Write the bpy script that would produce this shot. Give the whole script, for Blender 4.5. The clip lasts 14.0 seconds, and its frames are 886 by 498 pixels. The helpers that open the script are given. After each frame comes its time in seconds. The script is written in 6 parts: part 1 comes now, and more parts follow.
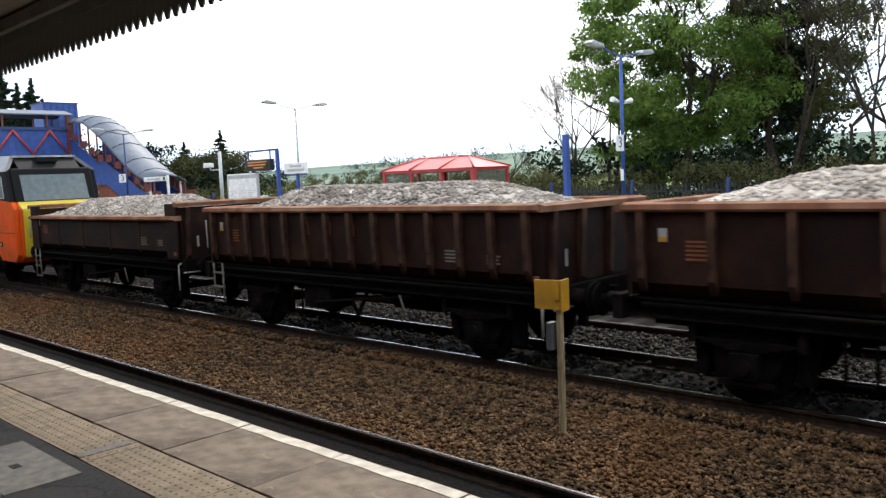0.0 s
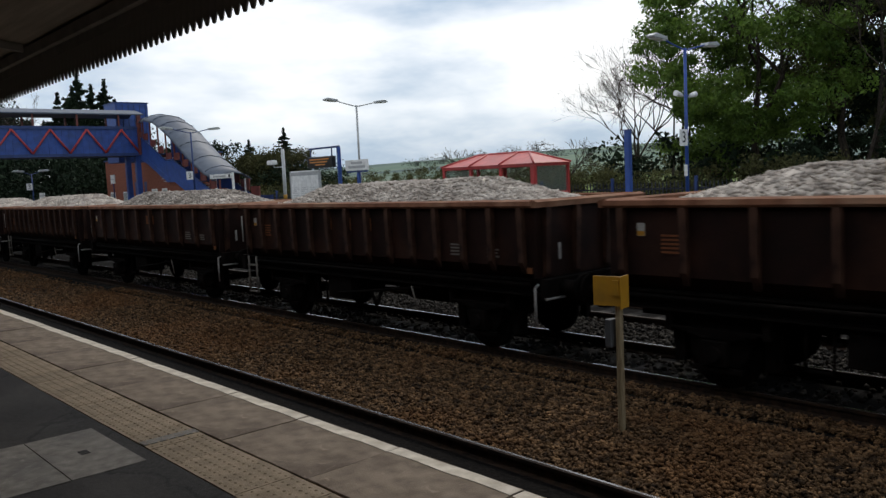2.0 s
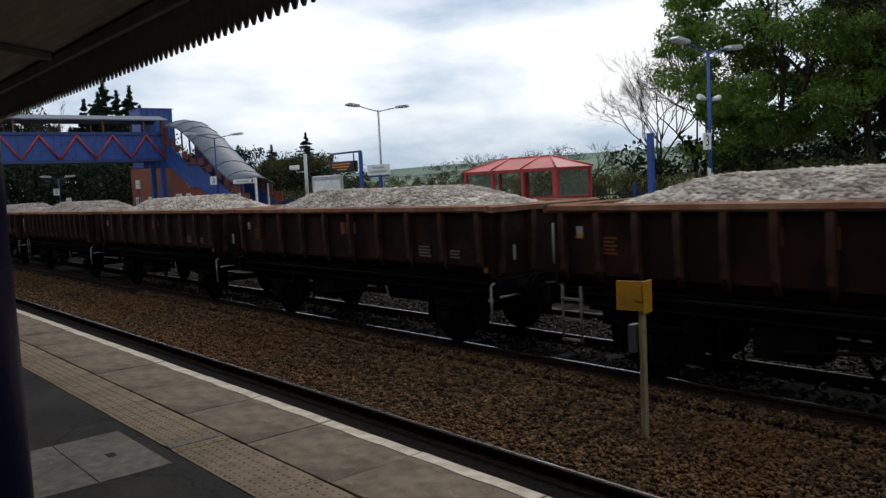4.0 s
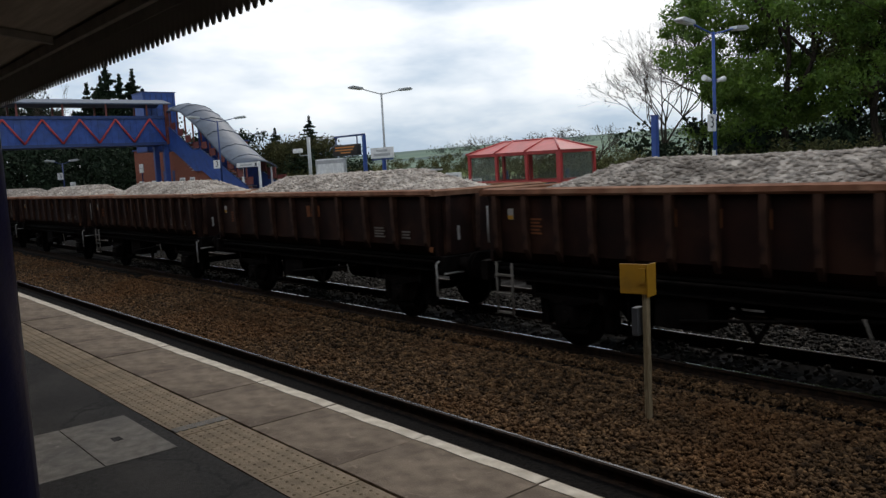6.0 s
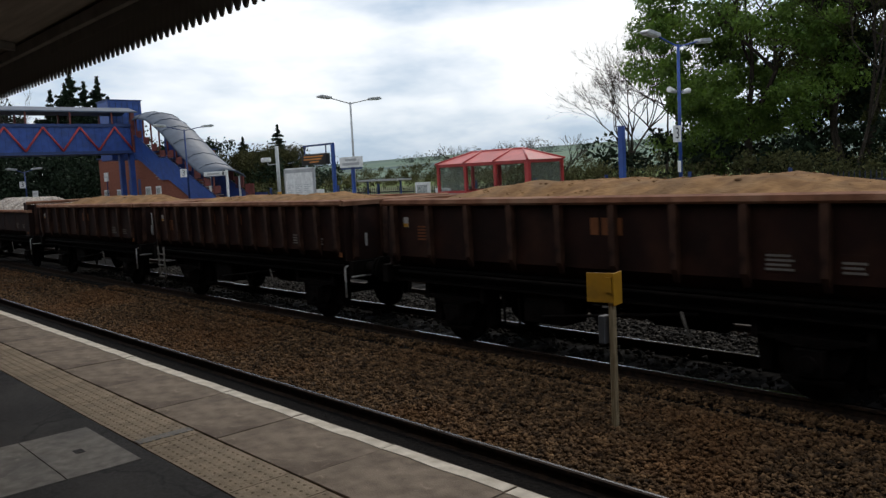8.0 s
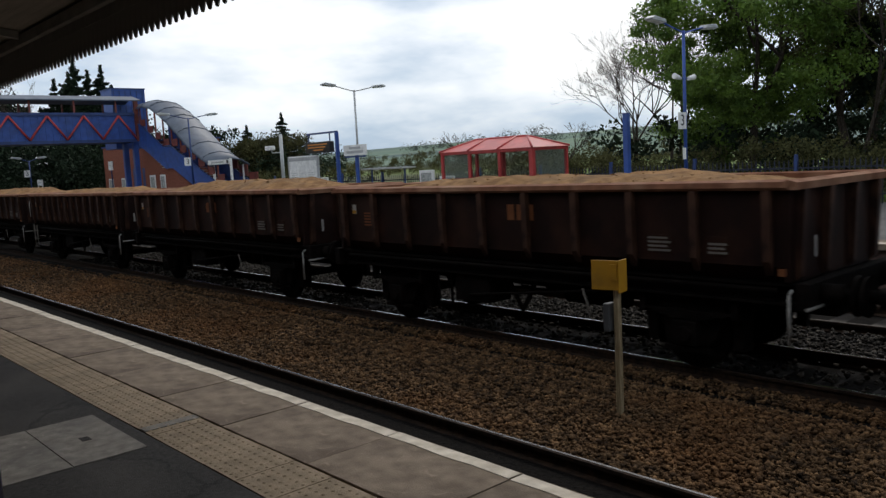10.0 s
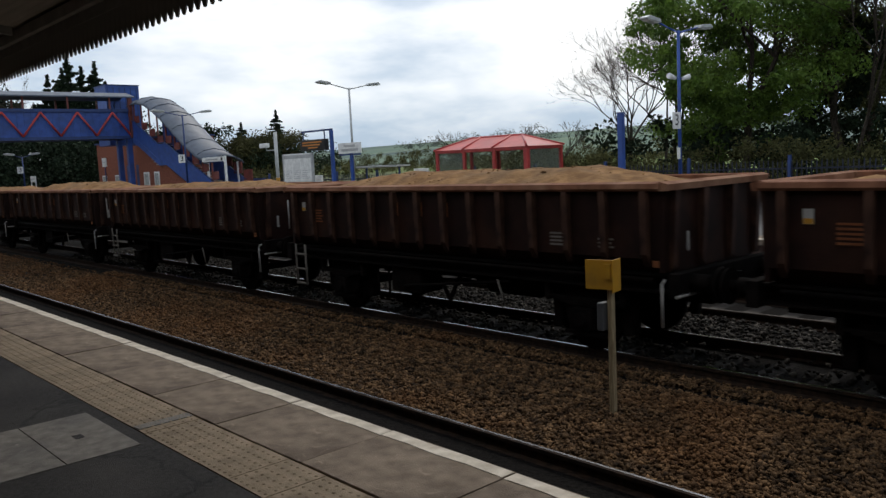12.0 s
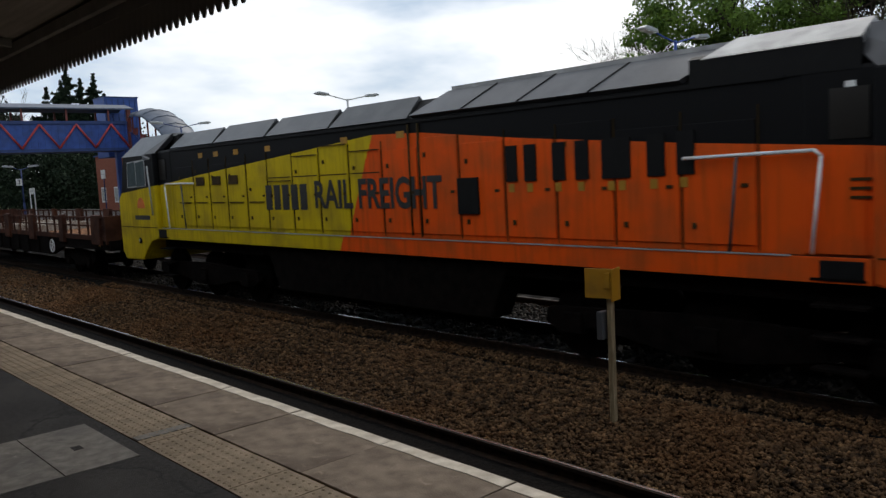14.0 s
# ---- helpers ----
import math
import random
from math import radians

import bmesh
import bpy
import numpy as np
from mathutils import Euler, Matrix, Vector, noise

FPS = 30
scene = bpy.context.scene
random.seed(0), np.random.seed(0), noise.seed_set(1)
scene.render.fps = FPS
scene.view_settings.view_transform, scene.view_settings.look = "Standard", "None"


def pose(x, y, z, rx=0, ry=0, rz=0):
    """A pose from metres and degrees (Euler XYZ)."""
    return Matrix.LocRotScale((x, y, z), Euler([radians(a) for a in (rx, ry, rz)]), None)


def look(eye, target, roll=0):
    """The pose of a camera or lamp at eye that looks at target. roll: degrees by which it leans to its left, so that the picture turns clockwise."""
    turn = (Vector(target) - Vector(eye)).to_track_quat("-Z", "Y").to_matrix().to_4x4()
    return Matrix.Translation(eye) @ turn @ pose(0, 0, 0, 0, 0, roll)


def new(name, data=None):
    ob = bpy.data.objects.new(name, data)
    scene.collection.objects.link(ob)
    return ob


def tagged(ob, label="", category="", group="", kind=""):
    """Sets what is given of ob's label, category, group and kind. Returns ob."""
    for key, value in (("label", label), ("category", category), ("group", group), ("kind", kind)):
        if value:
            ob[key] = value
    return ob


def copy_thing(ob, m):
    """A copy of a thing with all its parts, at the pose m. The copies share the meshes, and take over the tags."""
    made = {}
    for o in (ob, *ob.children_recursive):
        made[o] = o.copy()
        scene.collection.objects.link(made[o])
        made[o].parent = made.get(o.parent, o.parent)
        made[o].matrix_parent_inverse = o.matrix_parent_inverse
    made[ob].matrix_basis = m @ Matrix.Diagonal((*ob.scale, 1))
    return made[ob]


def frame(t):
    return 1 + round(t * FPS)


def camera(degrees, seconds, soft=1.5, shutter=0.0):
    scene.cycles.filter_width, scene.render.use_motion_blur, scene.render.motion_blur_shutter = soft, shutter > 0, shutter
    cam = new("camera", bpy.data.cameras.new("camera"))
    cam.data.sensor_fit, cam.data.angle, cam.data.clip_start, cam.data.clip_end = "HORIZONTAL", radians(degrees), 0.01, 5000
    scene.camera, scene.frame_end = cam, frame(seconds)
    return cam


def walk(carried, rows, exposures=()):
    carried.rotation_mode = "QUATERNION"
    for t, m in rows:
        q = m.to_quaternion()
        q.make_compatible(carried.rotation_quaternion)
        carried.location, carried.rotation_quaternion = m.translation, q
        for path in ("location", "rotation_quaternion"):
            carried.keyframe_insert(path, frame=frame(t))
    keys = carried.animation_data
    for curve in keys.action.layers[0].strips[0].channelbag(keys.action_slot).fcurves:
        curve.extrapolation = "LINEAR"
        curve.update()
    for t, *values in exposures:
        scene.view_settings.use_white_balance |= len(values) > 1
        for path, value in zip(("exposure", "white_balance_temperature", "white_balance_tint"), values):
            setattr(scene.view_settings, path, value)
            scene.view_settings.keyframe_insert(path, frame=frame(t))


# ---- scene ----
cam = camera(57.5, 14.0, soft=1.4, shutter=0.05)
PATH = [
    (0.0, pose(-0.029, -0.028, 1.774, 84.932, 2.490, 43.710)),
    (0.5, pose(-0.018, -0.017, 1.769, 85.078, 2.041, 44.468)),
    (1.0, pose(-0.018, -0.014, 1.765, 85.120, 2.111, 46.931)),
    (1.5, pose(-0.019, -0.011, 1.755, 84.872, 2.320, 47.482)),
    (2.0, pose(-0.018, 0.002, 1.758, 84.890, 2.681, 47.982)),
    (2.5, pose(-0.017, 0.018, 1.754, 85.097, 3.145, 50.051)),
    (3.0, pose(-0.024, -0.013, 1.764, 85.094, 3.193, 49.589)),
    (3.2, pose(-0.015, -0.011, 1.760, 85.232, 2.983, 49.296)),
    (5.3, pose(-0.014, -0.017, 1.774, 85.043, 2.618, 50.030)),
    (5.5, pose(-0.016, -0.004, 1.771, 84.826, 3.024, 50.344)),
    (6.0, pose(-0.015, -0.004, 1.773, 84.059, 3.045, 49.760)),
    (6.5, pose(-0.008, -0.003, 1.770, 83.976, 2.648, 48.915)),
    (7.0, pose(-0.012, -0.022, 1.771, 84.324, 2.873, 48.433)),
    (7.5, pose(-0.002, -0.018, 1.776, 84.661, 2.839, 47.894)),
    (8.0, pose(0.006, -0.005, 1.770, 84.623, 2.869, 47.593)),
    (8.5, pose(0.005, 0.003, 1.770, 84.501, 3.081, 47.775)),
    (11.0, pose(-0.008, -0.003, 1.763, 83.588, 2.927, 47.878)),
    (11.5, pose(-0.003, -0.009, 1.770, 83.823, 3.101, 47.818)),
    (12.0, pose(0.000, -0.004, 1.772, 83.649, 2.729, 47.507)),
    (12.5, pose(0.000, 0.000, 1.766, 83.718, 2.712, 47.675)),
    (13.0, pose(-0.001, -0.013, 1.765, 84.010, 2.874, 48.071)),
    (13.5, pose(0.000, -0.015, 1.769, 84.199, 2.849, 47.631)),
    (14.0, pose(-0.004, -0.006, 1.762, 84.387, 2.955, 47.400)),
]
walk(cam, PATH, exposures=[(0.0, 1.02, 6450, 10), (0.5, 0.62, 6450, 10), (1.0, 0.15, 6450, 10), (1.5, -0.25, 6450, 10), (2.5, -0.29, 6450, 10), (14.0, -0.27, 6450, 10)])

# ---- levels and lines of the station (z = 0 is the platform surface) ----
RAIL = -0.915
EDGE = 3.215            # near platform edge
TRACK_1 = 4.685         # near track's centre
TRACK_2 = 9.58          # the train's track
TRACK_3 = 12.93         # the far platform's track
FAR_EDGE = 14.4         # far platform edge
SPEED = 24.487

# ---- sky and sun: bright broken overcast, the sun behind the far platform ----
world = bpy.data.worlds.new("sky")
scene.world = world
world.use_nodes = True
wt = world.node_tree
wt.nodes.clear()
w_out = wt.nodes.new("ShaderNodeOutputWorld")
w_bg = wt.nodes.new("ShaderNodeBackground")
w_sky = wt.nodes.new("ShaderNodeTexSky")
w_sky.sky_type = 'NISHITA'
w_sky.sun_disc = False
w_sky.sun_elevation, w_sky.sun_rotation = radians(48), radians(-35)
w_co = wt.nodes.new("ShaderNodeTexCoord")
w_map = wt.nodes.new("ShaderNodeMapping")
w_map.inputs["Scale"].default_value = (1.0, 1.0, 3.2)
w_map.inputs["Location"].default_value = (0.35, 0.1, 0.0)
w_noise = wt.nodes.new("ShaderNodeTexNoise")
w_noise.inputs["Scale"].default_value = 2.1
w_noise.inputs["Detail"].default_value = 6
w_noise.inputs["Roughness"].default_value = 0.55
w_ramp = wt.nodes.new("ShaderNodeValToRGB")
w_ramp.color_ramp.elements[0].position, w_ramp.color_ramp.elements[0].color = 0.40, (5.9, 7.7, 9.9, 1)
w_ramp.color_ramp.elements[1].position, w_ramp.color_ramp.elements[1].color = 0.63, (17.5, 17.4, 17.2, 1)
w_mix = wt.nodes.new("ShaderNodeMix")
w_mix.data_type = 'RGBA'
w_mix.inputs["Factor"].default_value = 0.85
wt.links.new(w_co.outputs["Generated"], w_map.inputs["Vector"])
wt.links.new(w_map.outputs["Vector"], w_noise.inputs["Vector"])
wt.links.new(w_noise.outputs["Fac"], w_ramp.inputs["Fac"])
wt.links.new(w_sky.outputs["Color"], w_mix.inputs[6])
wt.links.new(w_ramp.outputs["Color"], w_mix.inputs[7])
wt.links.new(w_mix.outputs[2], w_bg.inputs["Color"])
w_bg.inputs["Strength"].default_value = 0.092
wt.links.new(w_bg.outputs["Background"], w_out.inputs["Surface"])

sun = new("sun", bpy.data.lights.new("sun", 'SUN'))
sun.data.energy, sun.data.angle, sun.data.color = 1.4, radians(9), (1.0, 0.94, 0.86)
sun.matrix_world = look((-40, 60, 80), (0, 0, 0))


# ---- materials ----
def material(name, dark, light, rough=0.8, metal=0.0, scale=6.0, bump=0.2, bump_scale=60.0, stain=None, stain_scale=0.7,
             stain_amount=0.5, stretch=(1, 1, 1), spread=0.0, coord="Object", glow=None, spec=0.5, through_light=0.0, crack=0.0, scratch=0.0):
    """Two-scale procedural surface: grain between two colours, stains over it, fine relief; spread varies whole pieces."""
    m = bpy.data.materials.new(name)
    m.use_nodes = True
    nt = m.node_tree
    b = nt.nodes["Principled BSDF"]
    co = nt.nodes.new("ShaderNodeTexCoord")
    mp = nt.nodes.new("ShaderNodeMapping")
    mp.inputs["Scale"].default_value = stretch
    nt.links.new(co.outputs[coord], mp.inputs["Vector"])

    def nz(s, detail=5):
        n = nt.nodes.new("ShaderNodeTexNoise")
        n.inputs["Scale"].default_value, n.inputs["Detail"].default_value = s, detail
        nt.links.new(mp.outputs["Vector"], n.inputs["Vector"])
        return n
    grain = nz(scale)
    ramp = nt.nodes.new("ShaderNodeValToRGB")
    e = ramp.color_ramp.elements
    e[0].position, e[0].color = 0.35, (*dark, 1)
    e[1].position, e[1].color = 0.68, (*light, 1)
    nt.links.new(grain.outputs["Fac"], ramp.inputs["Fac"])
    colour = ramp.outputs["Color"]
    if stain:
        sn = nz(stain_scale, 8)
        sr = nt.nodes.new("ShaderNodeValToRGB")
        sr.color_ramp.elements[0].position, sr.color_ramp.elements[1].position = 0.48, 0.66
        sr.color_ramp.elements[1].color = (stain_amount,) * 3 + (1,)
        nt.links.new(sn.outputs["Fac"], sr.inputs["Fac"])
        mx = nt.nodes.new("ShaderNodeMix")
        mx.data_type = 'RGBA'
        nt.links.new(sr.outputs["Color"], mx.inputs["Factor"])
        nt.links.new(colour, mx.inputs[6])
        mx.inputs[7].default_value = (*stain, 1)
        colour = mx.outputs[2]
    if crack:
        vo = nt.nodes.new("ShaderNodeTexVoronoi")
        vo.feature = 'DISTANCE_TO_EDGE'
        vo.inputs["Scale"].default_value = crack
        warp = nz(2.5, 6)
        wm = nt.nodes.new("ShaderNodeMix")
        wm.data_type = 'RGBA'
        wm.inputs["Factor"].default_value = 0.35
        nt.links.new(mp.outputs["Vector"], wm.inputs[6])
        nt.links.new(warp.outputs["Color"], wm.inputs[7])
        nt.links.new(wm.outputs[2], vo.inputs["Vector"])
        cr = nt.nodes.new("ShaderNodeValToRGB")
        cr.color_ramp.elements[0].color = (0.75, 0.75, 0.75, 1)
        cr.color_ramp.elements[1].position, cr.color_ramp.elements[1].color = 0.012, (0, 0, 0, 1)
        nt.links.new(vo.outputs["Distance"], cr.inputs["Fac"])
        cm = nt.nodes.new("ShaderNodeMix")
        cm.data_type = 'RGBA'
        nt.links.new(cr.outputs["Color"], cm.inputs["Factor"])
        nt.links.new(colour, cm.inputs[6])
        cm.inputs[7].default_value = (*(0.35 * v for v in dark), 1)
        colour = cm.outputs[2]
    if scratch:
        sc = nz(scratch, 4)
        sc.inputs["Distortion"].default_value = 1.5
        scr = nt.nodes.new("ShaderNodeValToRGB")
        scr.color_ramp.elements[0].position, scr.color_ramp.elements[1].position = 0.62, 0.74
        scr.color_ramp.elements[1].color = (0.35, 0.35, 0.35, 1)
        nt.links.new(sc.outputs["Fac"], scr.inputs["Fac"])
        sm = nt.nodes.new("ShaderNodeMix")
        sm.data_type = 'RGBA'
        nt.links.new(scr.outputs["Color"], sm.inputs["Factor"])
        nt.links.new(colour, sm.inputs[6])
        sm.inputs[7].default_value = (*(min(1, 1.7 * v) for v in light), 1)
        colour = sm.outputs[2]
    if spread:
        info = nt.nodes.new("ShaderNodeObjectInfo")
        geo = nt.nodes.new("ShaderNodeNewGeometry")
        add = nt.nodes.new("ShaderNodeMath")
        add.operation = 'ADD'
        nt.links.new(info.outputs["Random"], add.inputs[0])
        nt.links.new(geo.outputs["Random Per Island"], add.inputs[1])
        rng = nt.nodes.new("ShaderNodeMapRange")
        rng.inputs["From Max"].default_value = 2.0
        rng.inputs["To Min"].default_value, rng.inputs["To Max"].default_value = 1 - spread, 1 + spread
        nt.links.new(add.outputs[0], rng.inputs["Value"])
        hs = nt.nodes.new("ShaderNodeHueSaturation")
        nt.links.new(colour, hs.inputs["Color"])
        nt.links.new(rng.outputs["Result"], hs.inputs["Value"])
        colour = hs.outputs["Color"]
    nt.links.new(colour, b.inputs["Base Color"])
    b.inputs["Roughness"].default_value, b.inputs["Metallic"].default_value = rough, metal
    b.inputs["Specular IOR Level"].default_value = min(spec, 0.12) if rough >= 0.7 else spec
    if bump:
        bn = nz(bump_scale, 3)
        bp = nt.nodes.new("ShaderNodeBump")
        bp.inputs["Strength"].default_value, bp.inputs["Distance"].default_value = bump, 0.02
        nt.links.new(bn.outputs["Fac"], bp.inputs["Height"])
        nt.links.new(bp.outputs["Normal"], b.inputs["Normal"])
    if through_light:
        tr = nt.nodes.new("ShaderNodeBsdfTranslucent")
        nt.links.new(colour, tr.inputs["Color"])
        ms = nt.nodes.new("ShaderNodeMixShader")
        ms.inputs[0].default_value = through_light
        nt.links.new(b.outputs["BSDF"], ms.inputs[1])
        nt.links.new(tr.outputs["BSDF"], ms.inputs[2])
        nt.links.new(ms.outputs["Shader"], nt.nodes["Material Output"].inputs["Surface"])
    if glow:
        b.inputs["Emission Color"].default_value = (*glow[:3], 1)
        b.inputs["Emission Strength"].default_value = glow[3]
    return m


def plain(name, c, rough=0.6, metal=0.0, **kw):
    d = tuple(max(0.0, v * 0.85) for v in c)
    l = tuple(min(1.0, v * 1.12) for v in c)
    return material(name, d, l, rough, metal, bump=kw.pop("bump", 0.08), **kw)


def glass(name, tint, rough=0.05, clear=0.75):
    m = bpy.data.materials.new(name)
    m.use_nodes = True
    nt = m.node_tree
    b = nt.nodes["Principled BSDF"]
    b.inputs["Base Color"].default_value, b.inputs["Roughness"].default_value = (*tint, 1), rough
    b.inputs["Alpha"].default_value = 1 - clear
    return m


# bed is darker than its stones, which paints in the shade between them
M_BALLAST = material("ballast", (0.006, 0.004, 0.0025), (0.034, 0.022, 0.012), 0.95, scale=22, bump=1.0, bump_scale=28,
                     stain=(0.06, 0.028, 0.011), stain_scale=0.5, stain_amount=0.7)
M_STONE = material("ballast stone", (0.019, 0.0115, 0.0065), (0.172, 0.099, 0.048), 0.93, scale=8, bump=0.3, bump_scale=70,
                   stain=(0.115, 0.052, 0.019), stain_scale=0.45, stain_amount=0.6, spread=0.85)
M_CESS = material("grey ballast stone", (0.02, 0.0165, 0.013), (0.12, 0.103, 0.085), 0.93, scale=8, bump=0.3, bump_scale=70, spread=0.85)
M_GREYSTONE = material("clean stone", (0.26, 0.22, 0.185), (0.52, 0.46, 0.40), 0.95, scale=3, bump=0.4, bump_scale=40, spread=0.6)
M_SOIL = material("spoil", (0.15, 0.078, 0.033), (0.30, 0.168, 0.074), 0.97, scale=5, bump=0.8, bump_scale=18, stain=(0.12, 0.08, 0.05), stain_scale=1.5)
M_RAIL_TOP = material("polished rail", (0.42, 0.42, 0.44), (0.58, 0.58, 0.60), 0.24, 1.0, scale=4, bump=0.02)
M_RAIL_DULL = material("dull rail head", (0.035, 0.027, 0.021), (0.085, 0.065, 0.05), 0.6, 0.4, scale=4, bump=0.1)
M_RAIL = material("rusty rail", (0.012, 0.008, 0.006), (0.035, 0.02, 0.012), 0.85, scale=12, bump=0.3)
# sleepers darkened for the shade beneath the train, with paler patches over that
M_SLEEPER = material("sleeper", (0.006, 0.005, 0.0046), (0.018, 0.0155, 0.0135), 0.9, scale=2.2, bump=0.3, stain=(0.09, 0.08, 0.07), stain_scale=2.6, stain_amount=0.5, spread=0.3)
M_TARMAC = material("platform tarmac", (0.0155, 0.0138, 0.0127), (0.032, 0.0285, 0.0265), 0.8, crack=0.8, scratch=7.2, scale=30, bump=0.35, bump_scale=140,
                    stain=(0.055, 0.05, 0.045), stain_scale=1.1, stain_amount=0.45)
M_COPING = material("coping slab", (0.145, 0.110, 0.080), (0.24, 0.186, 0.138), 0.85, scratch=11.0, scale=7, bump=0.25, bump_scale=90,
                    stain=(0.085, 0.062, 0.046), stain_scale=1.3, stain_amount=0.75, spread=0.10, coord="Object")
M_TACTILE = material("tactile tile", (0.18, 0.136, 0.090), (0.28, 0.217, 0.15), 0.85, scale=8, bump=0.25, bump_scale=90,
                     stain=(0.105, 0.082, 0.062), stain_scale=1.5, stain_amount=0.6, spread=0.22)
M_WHITE_LINE = material("worn white paint", (0.46, 0.39, 0.30), (0.70, 0.62, 0.51), 0.7, scale=9, bump=0.15, bump_scale=90,
                        stain=(0.33, 0.28, 0.23), stain_scale=2.2, stain_amount=0.8)
M_HATCH = material("hatch concrete", (0.12, 0.108, 0.094), (0.19, 0.174, 0.155), 0.85, scratch=14.0, scale=10, bump=0.25, bump_scale=100,
                   stain=(0.08, 0.077, 0.074), stain_scale=2)
M_BRICKWALL = material("platform wall brick", (0.07, 0.045, 0.04), (0.13, 0.085, 0.07), 0.95, scale=8, bump=0.4)
M_CANOPY = material("canopy boards", (0.42, 0.38, 0.33), (0.58, 0.53, 0.47), 0.7, scale=3, bump=0.1, stretch=(0.3, 4, 1))
M_VALANCE = material("valance paint", (0.3, 0.29, 0.27), (0.42, 0.4, 0.38), 0.6, scale=5, bump=0.1)
M_COLUMN = plain("dark blue column paint", (0.010, 0.010, 0.045), 0.35, scale=4)
M_BLUE = material("station blue paint", (0.018, 0.055, 0.23), (0.03, 0.085, 0.33), 0.5, scale=3, bump=0.06, stain=(0.025, 0.05, 0.15), stain_scale=1.2)
M_FENCE = material("dark fence paint", (0.007, 0.010, 0.020), (0.014, 0.018, 0.034), 0.6, scale=3, bump=0.06)
# shade beside the rails and under the train, put into the ballast colour
M_BED_SHADE = material("shade-darkened ballast", (0.003, 0.0026, 0.0023), (0.011, 0.009, 0.0075), 0.9, scale=22, bump=1.0, bump_scale=28, spec=0.05)
M_BLUE_DARK = material("weathered blue steel", (0.012, 0.03, 0.11), (0.022, 0.05, 0.17), 0.55, scale=3, bump=0.06)
M_RED = material("red paint", (0.33, 0.03, 0.03), (0.47, 0.05, 0.045), 0.45, scale=3, bump=0.05, stain=(0.28, 0.04, 0.035))
M_RED_DARK = material("faded red steel", (0.10, 0.025, 0.02), (0.19, 0.045, 0.035), 0.6, scale=3)
M_WHITE = plain("white enamel", (0.72, 0.72, 0.70), 0.4)
M_GREY = plain("galvanised steel", (0.42, 0.43, 0.43), 0.5, 0.3)
M_STEELBOX = plain("weathered grey enamel", (0.05, 0.05, 0.053), 0.6)
M_BLACK = plain("black enamel", (0.015, 0.015, 0.016), 0.45)
M_YELLOW = material("yellow sign paint", (0.34, 0.16, 0.005), (0.47, 0.235, 0.010), 0.55, scale=4, bump=0.05, stain=(0.22, 0.11, 0.015), stain_scale=4, stain_amount=0.7)
M_WOOD = material("weathered post wood", (0.17, 0.125, 0.07), (0.33, 0.26, 0.16), 0.85, scale=10, bump=0.4, stretch=(6, 6, 0.5))
# maroon sheets held darker to carry the shade on the train's near side
M_RUST = material("shaded maroon wagon paint", (0.0078, 0.0026, 0.0016), (0.0170, 0.0056, 0.0035), 0.66, spec=0.14, scale=2.2, bump=0.12, bump_scale=30,
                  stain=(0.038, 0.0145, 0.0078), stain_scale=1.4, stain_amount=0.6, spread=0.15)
# rusty ribs painted lighter than the sheets, for the light they catch
M_RIB = material("lightened rusty rib", (0.014, 0.006, 0.0042), (0.034, 0.0138, 0.0086), 0.68, spec=0.15, scale=4, bump=0.15, stain=(0.085, 0.042, 0.025), stain_scale=2, spread=0.1)
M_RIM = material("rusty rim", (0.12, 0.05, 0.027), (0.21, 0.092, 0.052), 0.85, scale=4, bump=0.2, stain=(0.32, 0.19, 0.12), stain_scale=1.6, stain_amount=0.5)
# running-gear grime, darkened further to deepen the shade under the train
M_SHADED_GRIME = material("shade-darkened grime", (0.0028, 0.0022, 0.002), (0.0085, 0.0064, 0.0055), 0.9, scale=6, bump=0.3, spec=0.04)
M_OSPREY = material("rust brown steel", (0.028, 0.011, 0.007), (0.062, 0.025, 0.015), 0.85, scale=3, bump=0.2, stain=(0.12, 0.045, 0.022), stain_scale=1.3)
M_MARK = plain("white stencil paint", (0.27, 0.255, 0.235), 0.7)
M_STENCIL = plain("faded stencil paint", (0.13, 0.115, 0.10), 0.75)
M_ORANGE_MARK = plain("faded orange lettering", (0.15, 0.055, 0.022), 0.7)
M_LEAF = material("chestnut leaves", (0.058, 0.112, 0.014), (0.150, 0.235, 0.034), 0.6, scale=1.2, bump=0.0, spread=0.5, through_light=0.45)
M_LEAF_OLIVE = material("olive spring leaves", (0.06, 0.072, 0.016), (0.15, 0.155, 0.042), 0.6, scale=1.2, bump=0.0, spread=0.5, through_light=0.4)
# pale bluish leaf colour carries the haze over the far woods
M_FARWOOD = material("haze-tinted woodland", (0.07, 0.085, 0.075), (0.12, 0.135, 0.115), 0.95, scale=0.05, bump=0.0, spread=0.25)
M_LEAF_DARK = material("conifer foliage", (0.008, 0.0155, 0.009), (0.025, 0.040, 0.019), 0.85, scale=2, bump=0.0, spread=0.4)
M_SHRUB = material("scrub leaves", (0.04, 0.043, 0.016), (0.10, 0.095, 0.038), 0.8, scale=1, bump=0.0, spread=0.5, through_light=0.25)
M_BARK = material("bark", (0.028, 0.022, 0.018), (0.07, 0.057, 0.045), 0.95, scale=8, bump=0.5, stretch=(3, 3, 0.6))
# haze is mixed into the hillside colours, no volume is used
M_HILL = material("haze-tinted hillside fields", (0.15, 0.20, 0.16), (0.23, 0.28, 0.20), 1.0, scale=0.012, bump=0.0, stain=(0.10, 0.125, 0.135), stain_scale=0.006, stain_amount=0.9, spec=0.0)
